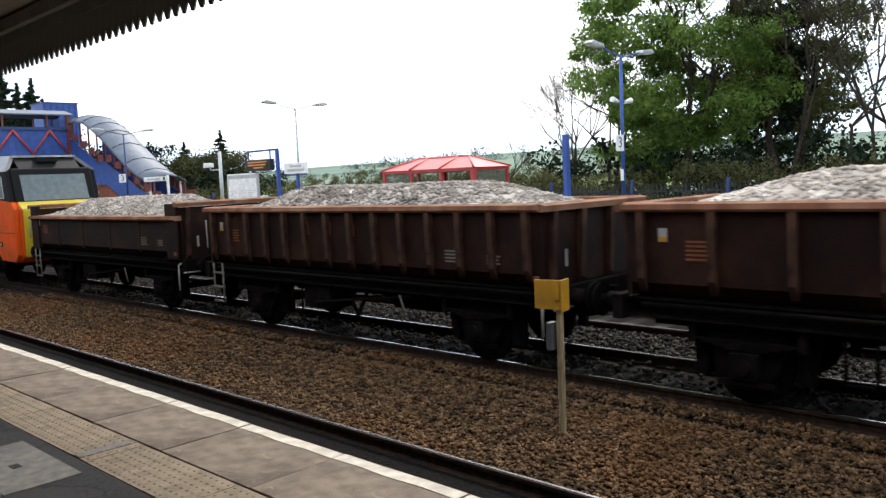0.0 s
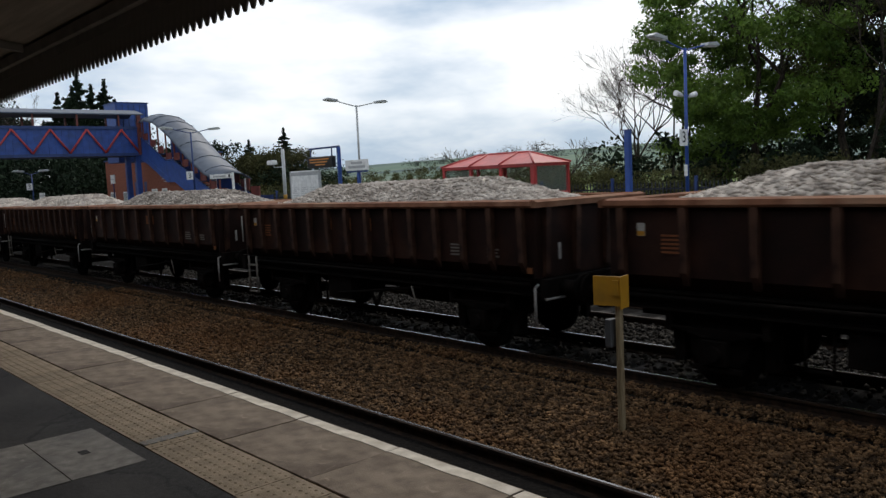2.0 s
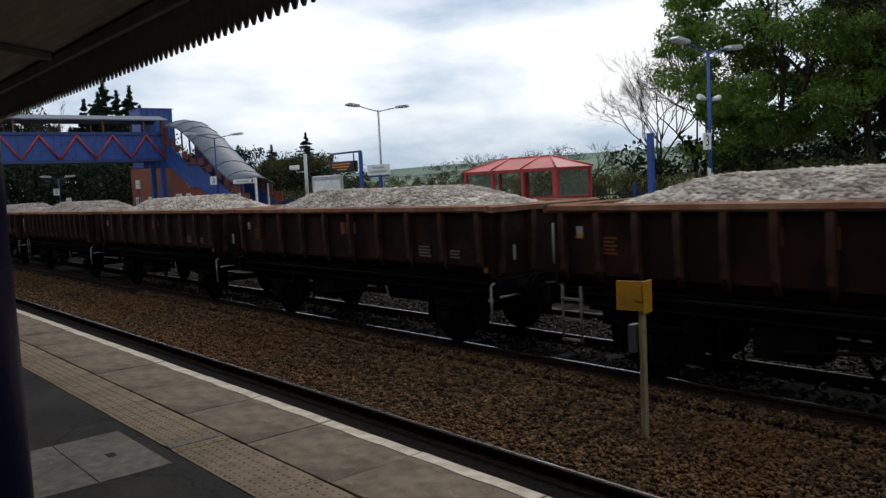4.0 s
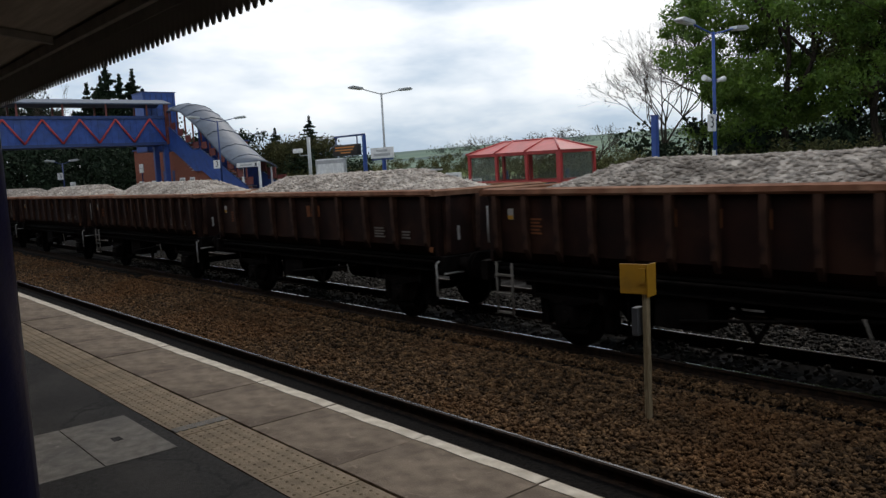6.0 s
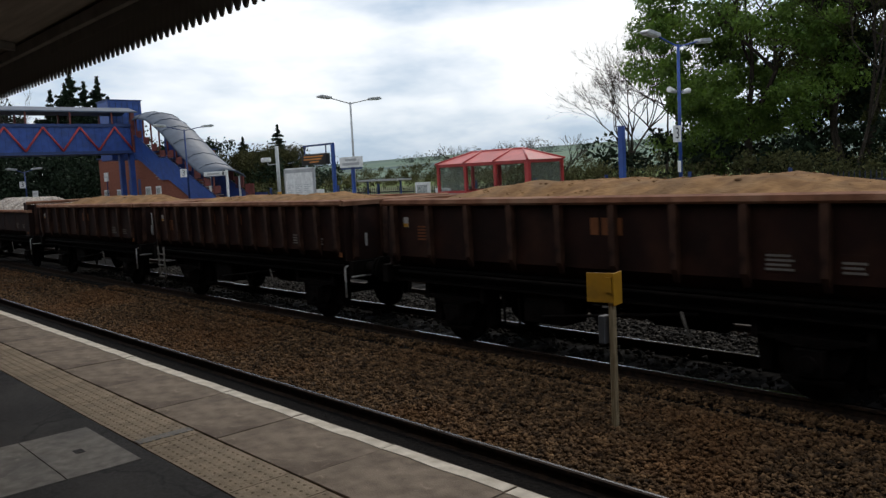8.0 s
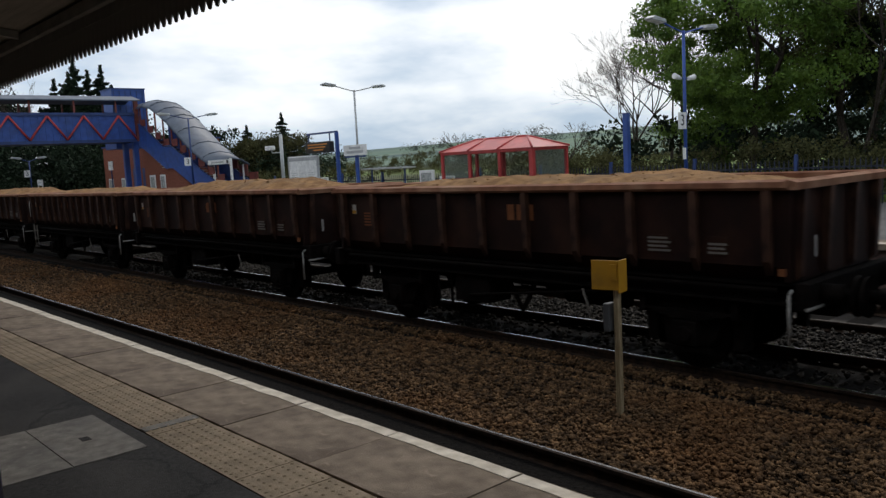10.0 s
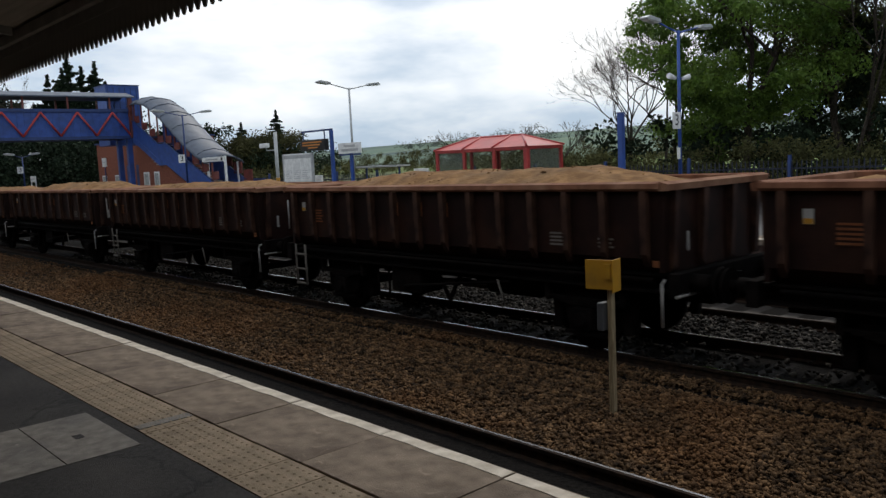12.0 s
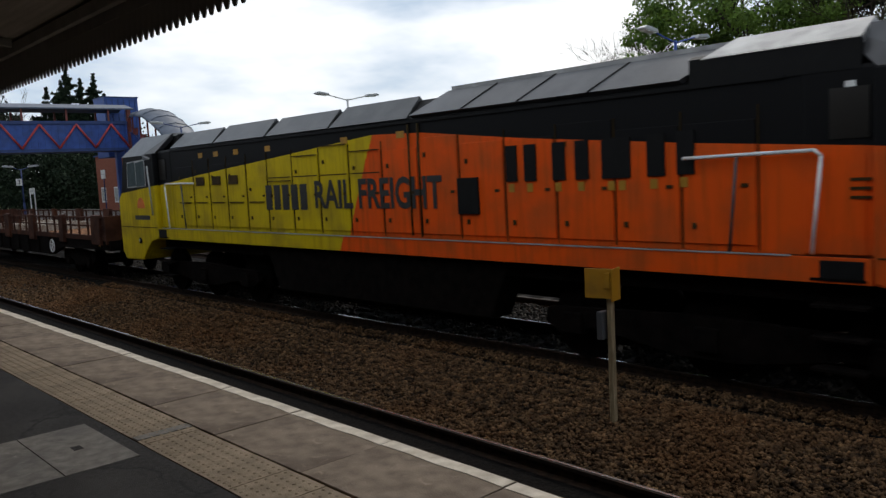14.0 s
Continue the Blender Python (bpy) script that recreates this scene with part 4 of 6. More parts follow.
def cab(loco, e):
    """One cab; e = -1 at the nose end."""
    def X(r):
        return e * (10.85 - r)
    prof = [(X(0.30), 0.72), (X(0.05), 0.9), (X(0.0), 2.28), (X(0.28), 2.48), (X(0.62), 3.50), (X(3.3), 3.50), (X(3.3), 1.58), (X(2.55), 1.58), (X(2.45), 1.40), (X(1.9), 1.2), (X(1.5), 0.76)]
    c = part("cab", Shape().plate(prof, "y", -1.18, 1.18), M_LIVERY, loco, bevel=0.05)
    part("roof_block", Shape().plate([(X(0.66), 3.46), (X(1.2), 3.86), (X(3.3), 3.86), (X(3.3), 3.46)], "y", -0.9, 0.9), M_LOCO_BLACK, c)
    for s in (-1, 1):
        part("side_panel", Shape().plate([(X(0.36), 0.74), (X(0.16), 0.95), (X(0.16), 2.3), (X(0.36), 2.5), (X(0.66), 3.45), (X(2.55), 3.45), (X(2.55), 1.34), (X(2.1), 1.25), (X(1.78), 1.02), (X(1.5), 0.76)], "y", s * 1.17, s * 1.31), M_LIVERY, c, bevel=0.03)
        fr = part("cab_window", Shape().plate([(X(0.86), 2.62), (X(0.96), 3.28), (X(2.05), 3.32), (X(2.05), 2.64)], "y", s * 1.305, s * 1.325), M_GREY, c, "grey window frame")
        for a0, a1, b0, b1 in ((0.91, 1.46, 0.99, 1.46), (1.50, 2.02, 1.50, 2.02)):
            part("pane", Shape().plate([(X(a0), 2.65), (X(b0), 3.25), (X(b1), 3.285), (X(a1), 2.665)], "y", s * 1.322, s * 1.332), M_CABGLASS, fr, "reflecting glass")
        part("roof_fairing", Shape().add([(X(0.62), s * 1.325, 3.42), (X(1.95), s * 1.325, 3.42), (X(2.0), s * 1.33, 3.30), (X(2.38), s * 1.33, 3.30), (X(3.02), s * 0.95, 3.90), (X(1.15), s * 0.95, 3.90),
                                          (X(0.66), s * 1.2, 3.40), (X(1.95), s * 1.2, 3.40), (X(2.0), s * 1.2, 3.28), (X(2.38), s * 1.2, 3.28), (X(3.02), s * 0.85, 3.84), (X(1.15), s * 0.85, 3.84)],
                                         [(0, 1, 4, 5), (1, 2, 3, 4), (6, 11, 10, 7), (7, 10, 9, 8), (0, 6, 7, 1), (1, 7, 8, 2), (2, 8, 9, 3), (3, 9, 10, 4), (4, 10, 11, 5), (5, 11, 6, 0)]), M_LOCO_GREY, c, "grey sloping roof panel")
        part("tail_lamp", Shape().tube((X(1.42), s * 1.30, 1.26), (X(1.42), s * 1.335, 1.26), 0.075, n=16), M_LOCO_BLACK, c)
        part("lamp_glass", Shape().tube((X(1.40), s * 1.33, 1.26), (X(1.40), s * 1.342, 1.26), 0.035, n=12), M_WHITE, c, "small round lamp glass")
        part("crease", Shape().box(min(X(0.2), X(2.5)), max(X(0.2), X(2.5)), min(s * 1.308, s * 1.318), max(s * 1.308, s * 1.318), 1.60, 1.615), M_VENT, c, "dirty panel joint")
        # black plate paints the step recess's shade onto the side
        part("step_recess", Shape().box(min(X(2.62), X(3.05)), max(X(2.62), X(3.05)), min(s * 1.315, s * 1.328), max(s * 1.315, s * 1.328), 1.36, 1.57), M_LOCO_BLACK, c)
        part("door_rail", Shape().path([(X(2.39), s * 1.345, 1.92), (X(2.26), s * 1.345, 3.15)], 0.02, 8), M_GREY, c, "pale grab rail")
        part("rear_window", Shape().box(min(X(2.62), X(3.0)), max(X(2.62), X(3.0)), s * 1.18, s * 1.195, 2.78, 3.28), M_SCREEN, c, "dark glass")
        part("door", Shape().box(min(X(2.66), X(3.25)), max(X(2.66), X(3.25)), s * 1.175, s * 1.19, 1.62, 2.62), M_LIVERY, c)
        for i, z in enumerate((0.42, 0.75, 1.08, 1.36)):
            part("cab_step", Shape().box(min(X(2.6), X(3.15)), max(X(2.6), X(3.15)), s * 1.12, s * 1.33, z, z + 0.03), M_SHADED_GRIME, c, "worn cab step")
        part("headlight", Shape().tube((X(0.06), s * 0.85, 1.15), (X(-0.03), s * 0.85, 1.15), 0.10, n=16), M_WHITE, c, "round headlamp")
        part("buffer", Shape().tube((X(0.1), s * 0.87, 1.06), (X(-0.3), s * 0.87, 1.06), 0.13, n=14).tube((X(-0.3), s * 0.87, 1.06), (X(-0.36), s * 0.87, 1.06), 0.24, n=18), M_SHADED_GRIME, c)
        rail = Shape().path([(X(3.15), s * 1.27, 1.62), (X(3.05), s * 1.27, 2.62), (X(3.12), s * 1.27, 2.68), (X(4.6), s * 1.27, 2.66)], 0.021, 8)
        part("handrail", rail, M_WHITE, loco, "white walkway handrail")
        part("rail_post", Shape().path([(X(4.05), s * 1.27, 1.6), (X(3.95), s * 1.27, 2.66)], 0.018, 8), M_STEELBOX, loco)
    part("nose_panel", Shape().plate([(X(0.035), 0.9), (X(-0.015), 0.9), (X(-0.03), 2.27), (X(0.0), 2.29)], "y", -1.12, 1.12), M_LOCO_YELLOW, c, "yellow nose panel", bevel=0.01)
    part("nose_top", Shape().plate([(X(-0.02), 2.28), (X(-0.015), 2.31), (X(0.27), 2.505), (X(0.28), 2.47)], "y", -1.14, 1.14), M_LOCO_YELLOW, c)
    part("windscreen", Shape().plate([(X(0.275), 2.53), (X(0.30), 2.58), (X(0.54), 3.3), (X(0.58), 3.3), (X(0.34), 2.55)], "y", -0.95, 0.95), M_CABGLASS, c, "raked dark windscreen", bevel=0.005)
    part("roof_lamp", Shape().box(min(X(0.85), X(1.1)), max(X(0.85), X(1.1)), -0.3, 0.3, 3.68, 3.84), M_LOCO_BLACK, c, bevel=0.02)
    part("roof_skin", Shape().box(min(X(1.1), X(3.2)), max(X(1.1), X(3.2)), -0.93, 0.93, 3.84, 3.90), M_LOCO_PALE, c, "pale roof skin")


def locomotive(label):
    lo = thing("diesel_locomotive", None, label, "locomotive", "locomotives")
    part("hood", Shape().plate([(-1.17, 1.58), (-1.17, 3.50), (-0.8, 3.82), (0.8, 3.82), (1.17, 3.50), (1.17, 1.58)], "x", -7.6, 7.6), M_LIVERY, lo, bevel=0.02)
    for s in (-1, 1):
        part("sill", Shape().box(-8.3, 8.3, s * 1.32 - 0.06, s * 1.32 + 0.0, 1.34, 1.60) if s > 0 else Shape().box(-8.3, 8.3, -1.32, -1.26, 1.34, 1.60), M_LIVERY, lo)
        part("walkway", Shape().box(-8.3, 8.3, min(s * 1.1, s * 1.30), max(s * 1.1, s * 1.30), 1.585, 1.60), M_SHADED_GRIME, lo)
        xs_ = [3.60, 4.47, 5.27, 6.07, 6.92] + [7.76 + 0.93 * i for i in range(12)]
        for i, r in enumerate(xs_[:16]):
            x = -10.85 + r
            wd = xs_[i + 1] - r - 0.07
            top = 3.05 + 0.14 * (i % 3 == 1) - (0.45 if 4 <= i <= 5 else 0)
            d = part("door", Shape().box(x, x + wd, min(s * 1.165, s * 1.19), max(s * 1.165, s * 1.19), 1.68, top), M_LIVERY, lo, bevel=0.006)
            # dark strip paints shade into the door gap, along with seam dirt
            part("seam", Shape().box(x + wd + 0.024, x + wd + 0.036, min(s * 1.16, s * 1.185), max(s * 1.16, s * 1.185), 1.62, 3.2), M_VENT, lo, "dirty door seam with gap shade painted in")
            for hz in (1.85, top - 0.3):
                part("hinge", Shape().box(x + 0.1, x + 0.15, min(s * 1.19, s * 1.205), max(s * 1.19, s * 1.205), hz, hz + 0.07), M_VENT, d)
            part("latch", Shape().box(x + wd - 0.16, x + wd - 0.08, min(s * 1.19, s * 1.203), max(s * 1.19, s * 1.203), 2.32, 2.36), M_VENT, d)
            if i < 5:
                part("latch_bar", Shape().box(x + 0.08, x + wd - 0.12, min(s * 1.19, s * 1.21), max(s * 1.19, s * 1.21), 2.20, 2.225), M_VENT, d, "long door latch")
            elif i < 9:
                part("joint", Shape().box(x + 0.03, x + wd - 0.03, min(s * 1.19, s * 1.196), max(s * 1.19, s * 1.196), 2.68, 2.70), M_VENT, d, "dirty panel joint")
                part("rain_strip", Shape().box(x + 0.02, x + wd - 0.02, min(s * 1.19, s * 1.215), max(s * 1.19, s * 1.215), top + 0.01, top + 0.03), M_VENT, d)
        # proud black plates stand in for the shade inside the louvre openings
        for r, wd, z in ((14.28, 0.20, 2.46), (14.62, 0.21, 2.46), (15.12, 0.21, 2.46), (15.50, 0.21, 2.46), (15.92, 0.42, 2.46), (16.58, 0.24, 2.47), (16.98, 0.22, 2.48)):
            part("louvre", Shape().box(-10.85 + r, -10.85 + r + wd, min(s * 1.18, s * 1.212), max(s * 1.18, s * 1.212), z, z + 0.5), M_LOCO_BLACK, lo, "black plate for a shaded louvre opening")
            for q in ((0.03,) if wd < 0.3 else (0.08, 0.24)):
                part("label", Shape().box(-10.85 + r + q, -10.75 + r + q, min(s * 1.19, s * 1.197), max(s * 1.19, s * 1.197), z - 0.15, z - 0.03), M_YELLOW, lo, "yellow label")
        for r in (4.60, 5.38, 6.14):
            part("vent", Shape().box(-10.85 + r, -10.85 + r + 0.4, min(s * 1.18, s * 1.206), max(s * 1.18, s * 1.206), 2.60, 2.79), M_VENT, lo)
        part("grille", Shape().box(2.43, 2.86, min(s * 1.18, s * 1.225), max(s * 1.18, s * 1.225), 2.0, 2.54), M_LOCO_BLACK, lo, "dark square grille")
        # raised grey roof cowl
        part("roof_cowl", Shape().add([(1.42, s * 1.24, 3.55), (6.2, s * 1.24, 3.55), (6.6, s * 0.8, 3.90), (1.9, s * 0.8, 3.90), (1.42, s * 1.1, 3.48), (6.2, s * 1.1, 3.48), (6.6, s * 0.6, 3.82), (1.9, s * 0.6, 3.82)],
                                      [(0, 1, 2, 3), (4, 7, 6, 5), (0, 4, 5, 1), (1, 5, 6, 2), (2, 6, 7, 3), (3, 7, 4, 0)]), M_LOCO_GREY, lo, "grey sloping roof cowl")
        for q in (2.6, 3.7, 4.9):
            part("cowl_seam", Shape().tube((q, s * 1.245, 3.55), (q + 0.36, s * 0.8, 3.905), 0.012, n=6), M_LOCO_BLACK, lo)
        for i in range(4):
            x0 = -7.5 + i * 2.22
            part("roof_panel", Shape().add([(x0, s * 1.20, 3.52), (x0 + 2.15, s * 1.20, 3.52), (x0 + 2.08, s * 0.82, 3.87 + 0.015 * (i % 2)), (x0 + 0.08, s * 0.82, 3.87 + 0.015 * (i % 2)),
                                            (x0, s * 1.12, 3.48), (x0 + 2.15, s * 1.12, 3.48), (x0 + 2.08, s * 0.75, 3.80), (x0 + 0.08, s * 0.75, 3.80)],
                                           [(0, 1, 2, 3), (4, 7, 6, 5), (0, 4, 5, 1), (1, 5, 6, 2), (2, 6, 7, 3), (3, 7, 4, 0)]), M_LOCO_DARK, lo, "dark glossy roof panel")
        part("radiator_side", Shape().plate([(s * 1.10, 3.45), (s * 1.185, 3.45), (s * 1.185, 3.76), (s * 1.10, 3.80)], "x", 6.3, 8.15), M_LOCO_BLACK, lo)
        part("radiator_roof", Shape().add([(6.45, s * 1.20, 3.75), (8.15, s * 1.20, 3.75), (8.15, s * 0.82, 3.98), (6.7, s * 0.82, 3.98), (6.45, s * 1.1, 3.70), (8.15, s * 1.1, 3.70), (8.15, s * 0.7, 3.92), (6.7, s * 0.7, 3.92)],
                                          [(0, 1, 2, 3), (4, 7, 6, 5), (0, 4, 5, 1), (1, 5, 6, 2), (2, 6, 7, 3), (3, 7, 4, 0)]), M_LOCO_PALE, lo, "pale sloping roof edge")
        part("notice", Shape().box(8.0, 8.1, min(s * 1.185, s * 1.192), max(s * 1.185, s * 1.192), 3.22, 3.34), M_WHITE, lo, "small white notice")
        for q in range(3):
            part("vent_slot", Shape().box(8.05, 8.25, min(s * 1.17, s * 1.20), max(s * 1.17, s * 1.20), 2.18 + q * 0.09, 2.21 + q * 0.09), M_VENT, lo)
        part("sill_edge", Shape().box(-8.0, 7.5, min(s * 1.30, s * 1.33), max(s * 1.30, s * 1.33), 1.598, 1.612), M_LOCO_PALE, lo, "pale edge of the walkway")
        part("gutter", Shape().box(-7.4, 7.4, min(s * 1.165, s * 1.2), max(s * 1.165, s * 1.2), 3.44, 3.48), M_LOCO_BLACK, lo)
        for r in (4.75, 5.5, 6.4, 7.7, 10.3, 11.85):
            part("roof_label", Shape().box(-10.85 + r, -10.65 + r, min(s * 1.17, s * 1.176), max(s * 1.17, s * 1.176), 3.22, 3.33), M_YELLOW, lo, "small pale label")
        for q in (1.32, 1.56):
            part("conduit", Shape().path([(q, s * 1.195, 1.65), (q, s * 1.195, 3.42)], 0.018, 8), M_VENT, lo, "dark vertical joint")
        part("fuel_tank", Shape().plate([(-3.3, 1.3), (3.4, 1.3), (3.0, 0.45), (-2.9, 0.45)], "y", min(s * 0.75, s * 1.2), max(s * 0.75, s * 1.2)), M_SHADED_GRIME, lo, bevel=0.03)
        # lettering as plain upright bars
        for name0, x0, x1, z, h, n_, in (("lettering_bar", -3.20, -1.62, 2.30, 0.49, 5), ("lettering_bar", -1.45, -0.27, 2.31, 0.49, 4), ("lettering_bar", -0.09, 2.05, 2.31, 0.49, 7)):
            if s < 0 and n_ != 5:
                writing("lettering", "RAIL" if n_ == 4 else "FREIGHT", 0.70, M_LETTER, lo, pose((x0 + x1) / 2, -1.199, z, 90, 0, 0), "bold black lettering", bold=0.018, span=x1 - x0)
                continue
            step = (x1 - x0) / n_
            for i in range(n_):
                xa = x0 + i * step
                part(name0, Shape().box(xa, xa + step * 0.74, min(s * 1.19, s * 1.197), max(s * 1.19, s * 1.197), z - h / 2, z + h / 2), M_LETTER, lo, "plain black bar in place of a letter")
        part("emblem", Shape().plate([(-10.85 + 1.62 + 0.235 * math.cos(a), 2.09 + 0.28 * max(0, math.sin(a))) for a in [math.pi * i / 12 for i in range(13)]], "y", min(s * 1.309, s * 1.316), max(s * 1.309, s * 1.316)),
             plain("orange emblem", (0.62, 0.14, 0.02), 0.5), lo, "half-round orange emblem")
        part("emblem_bar", Shape().box(-9.66, -8.72, min(s * 1.309, s * 1.316), max(s * 1.309, s * 1.316), 1.80, 1.91), M_LETTER, lo, "plain black bar")
    part("roof_skin", Shape().box(1.95, 8.1, -0.78, 0.78, 3.7, 3.96), M_LOCO_PALE, lo, "pale roof skin")
    part("exhaust", Shape().box(3.6, 5.0, -0.35, 0.35, 3.90, 3.97), M_LOCO_BLACK, lo, bevel=0.02)
    part("frame", Shape().box(-8.4, 8.4, -1.1, 1.1, 1.1, 1.58), M_SHADED_GRIME, lo)
    for e in (-1, 1):
        cab(lo, e)
        bogie(lo, e * 6.4, 1.95, 3, 0.53)
    return lo


LOCO = locomotive("yellow, orange and black diesel locomotive with bold black lettering")
MOVING.append((LOCO, 320.4 + 10.85, RAIL))
LEAD = copy_thing(LOCO, pose(0, TRACK_2, RAIL))
tagged(LEAD, "orange diesel locomotive with yellow nose and black roof")
MOVING.append((LEAD, 289.76 - 33 * PITCH - 0.95 - 10.85, RAIL))


# ---- post with yellow box sign between the tracks ----
post = thing("marker_post", pose(-5.03, 6.9, -1.05), "weathered wooden post with a yellow sign standing in ballast", "post")
part("shaft", Shape().plate([(-0.031, -0.031), (0.031, -0.031), (0.033, 0.031), (-0.031, 0.031)], "z", 0, 1.68), M_WOOD, post, bevel=0.012)
sign = part("sign_plate", Shape().box(-0.25, 0.05, -0.075, -0.06, 1.39, 1.70), M_YELLOW, post, "blank yellow plate facing away", at=pose(0, 0, 0, 0, 0, 12))
part("side_plate", Shape().box(0.052, 0.064, -0.09, 0.12, 1.36, 1.70), M_YELLOW, sign, "yellow side plate")
part("bracket", Shape().box(-0.03, 0.04, -0.10, -0.07, 1.5, 1.66), M_YELLOW, sign)
part("switch_box", Shape().box(-0.13, -0.055, -0.08, 0.05, 0.94, 1.24), M_STEELBOX, post, "small grey switch box", bevel=0.01)

# ---- far platform furniture ----
FZ = 0.0


def lamp_post(x, y, h, mat, mat_low, arm=1.0, cams=False):
    l = thing("platform_lamp", pose(x, y, FZ, 0, 0, 90), "tall twin-armed platform lamp on a slim column", "lamp", "platform lamps")
    part("column", Shape().tube((0, 0, 0.9), (0, 0, h), 0.055, 0.045, 12), mat, l)
    part("base", Shape().tube((0, 0, 0), (0, 0, 0.95), 0.085, 0.08, 12), mat_low, l, bevel=0.008)
    for s in (-1, 1):
        part("arm", Shape().path([(0, 0, h - 0.06), (s * arm * 0.3, 0, h + 0.04), (s * arm * 0.62, 0, h + 0.16)], 0.024, 8), mat, l)
        hd = part("lantern", Shape().plate([(-0.36, -0.05), (-0.30, 0.05), (0.22, 0.075), (0.36, 0.0), (0.34, -0.05)], "y", -0.13, 0.13), M_GREY, l, "pale grey lantern head",
                  at=pose(s * arm * 0.80, 0, h + 0.20, 0, -4, 0 if s > 0 else 180), bevel=0.015)
        part("lens", Shape().box(-0.26, 0.26, -0.1, 0.1, -0.07, -0.045), M_WHITE, hd, "white lens")
    if cams:
        for s in (-1, 1):
            part("camera_arm", Shape().path([(0, 0, h - 1.33), (s * 0.16, 0, h - 1.36)], 0.02, 6), mat, l)
            part("loudspeaker", Shape().tube((s * 0.2, 0, h - 1.36), (s * 0.52, 0, h - 1.30), 0.05, 0.085, 14), M_WHITE, l, "white horn speaker")
        part("notice", Shape().box(-0.075, -0.055, -0.05, 0.05, 1.45, 1.78), M_WHITE, l)
    return l


lamp_post(-12.87, 21.2, 5.13, M_BLUE, M_BLUE, 1.74, True)
lamp_post(-30.35, 22.2, 5.2, M_GREY, M_BLUE, 1.74)
lamp_post(-43.0, 20.0, 4.89, M_BLUE_DARK, M_BLUE, 1.74)
lamp_post(-61.0, 16.5, 3.3, M_BLUE_DARK, M_BLUE_DARK, 1.0)


def number_sign(x, y, z, size=0.46):
    s = thing("platform_number_sign", pose(x, y, z, 0, 0, 90), "small white square sign with a black numeral", "sign", "platform number signs")
    part("panel", Shape().box(-size * 0.42, size * 0.42, -0.012, 0.012, -size / 2, size / 2), M_WHITE, s, bevel=0.004)
    writing("numeral", "3", size * 0.95, M_BLACK, s, pose(0, -0.0155, 0, 90))


number_sign(-12.80, 20.93, 2.56, 0.48)
number_sign(-42.9, 19.72, 2.48, 0.46)
number_sign(-60.8, 16.25, 2.4, 0.46)

bp = thing("square_post", pose(-15.05, 21.4, 0), "plain blue square steel post on the platform", "post")
part("column", Shape().box(-0.085, 0.085, -0.085, 0.085, 0, 2.93), M_BLUE, bp, bevel=0.01)
part("cap", Shape().box(-0.10, 0.10, -0.10, 0.10, 2.93, 2.96), M_BLUE_DARK, bp)

# departure screen on a gallows post
dp = thing("departure_board", pose(-30.39, 21.1, 0), "hanging departure screen on a blue gallows post", "information screen")
part("post", Shape().box(-0.07, 0.07, -0.07, 0.07, 0, 3.3), M_BLUE, dp, bevel=0.01)
part("arm", Shape().box(-2.42, 0.07, -0.04, 0.04, 3.30, 3.38), M_BLUE_DARK, dp)
for x in (-2.3, -0.55):
    part("hanger", Shape().box(x - 0.025, x + 0.025, -0.02, 0.02, 2.95, 3.3), M_BLUE_DARK, dp)
hs = part("housing", Shape().box(-2.42, -0.42, -0.13, 0.13, 2.44, 2.95), M_BLACK, dp, "dark housing", bevel=0.02)
part("screen", Shape().box(-2.32, -0.52, -0.137, -0.131, 2.5, 2.89), M_SCREEN, hs)
for i, (a, b) in enumerate(((-2.2, -0.62), (-2.2, -0.75), (-1.75, -0.95))):
    part("text_bar", Shape().box(a, b, -0.142, -0.138, 2.80 - i * 0.125, 2.855 - i * 0.125), M_AMBER, hs, "glowing amber text line")

# notice board
nb = thing("notice_board", pose(-33.3, 21.1, 0), "white framed notice board with three paper panels", "notice board")
for x in (-1.25, 1.25):
    part("leg", Shape().box(x - 0.06, x + 0.06, -0.05, 0.05, 0, 2.35), M_GREY, nb, bevel=0.008)
part("board", Shape().box(-1.2, 1.2, -0.05, 0.03, 1.02, 2.36), M_WHITE, nb, bevel=0.01)
part("header", Shape().box(-1.2, 1.2, -0.058, -0.052, 2.13, 2.3), M_GREY, nb)
for i in range(3):
    sh = part("paper", Shape().box(-1.1 + i * 0.75, -0.42 + i * 0.75, -0.058, -0.052, 1.1, 2.05), M_WHITE, nb)
    for r in range(5):
        part("text_bar", Shape().box(-1.05 + i * 0.75, -0.5 + i * 0.75 - 0.1 * (r % 3), -0.063, -0.060, 1.18 + r * 0.09, 1.2 + r * 0.09), M_GREY, sh)

# CCTV pole
cc = thing("camera_pole", pose(-35.2, 21.1, 0), "grey pole with a white security camera on an arm", "pole")
part("pole", Shape().tube((0, 0, 0), (0, 0, 3.5), 0.09, 0.085, 12), M_GREY, cc)
part("arm", Shape().path([(0, 0, 2.62), (-0.9, 0, 2.62), (-0.95, 0, 2.75)], 0.025, 8), M_GREY, cc)
part("camera_housing", Shape().box(-1.45, -0.75, -0.1, 0.1, 2.76, 2.98), M_WHITE, cc, "white camera housing", bevel=0.03)
part("band", Shape().tube((0, 0, 1.0), (0, 0, 1.25), 0.095, n=12), M_YELLOW, cc, "yellow band")
part("band", Shape().tube((0, 0, 0.55), (0, 0, 0.75), 0.095, n=12), M_YELLOW, cc, "yellow band")

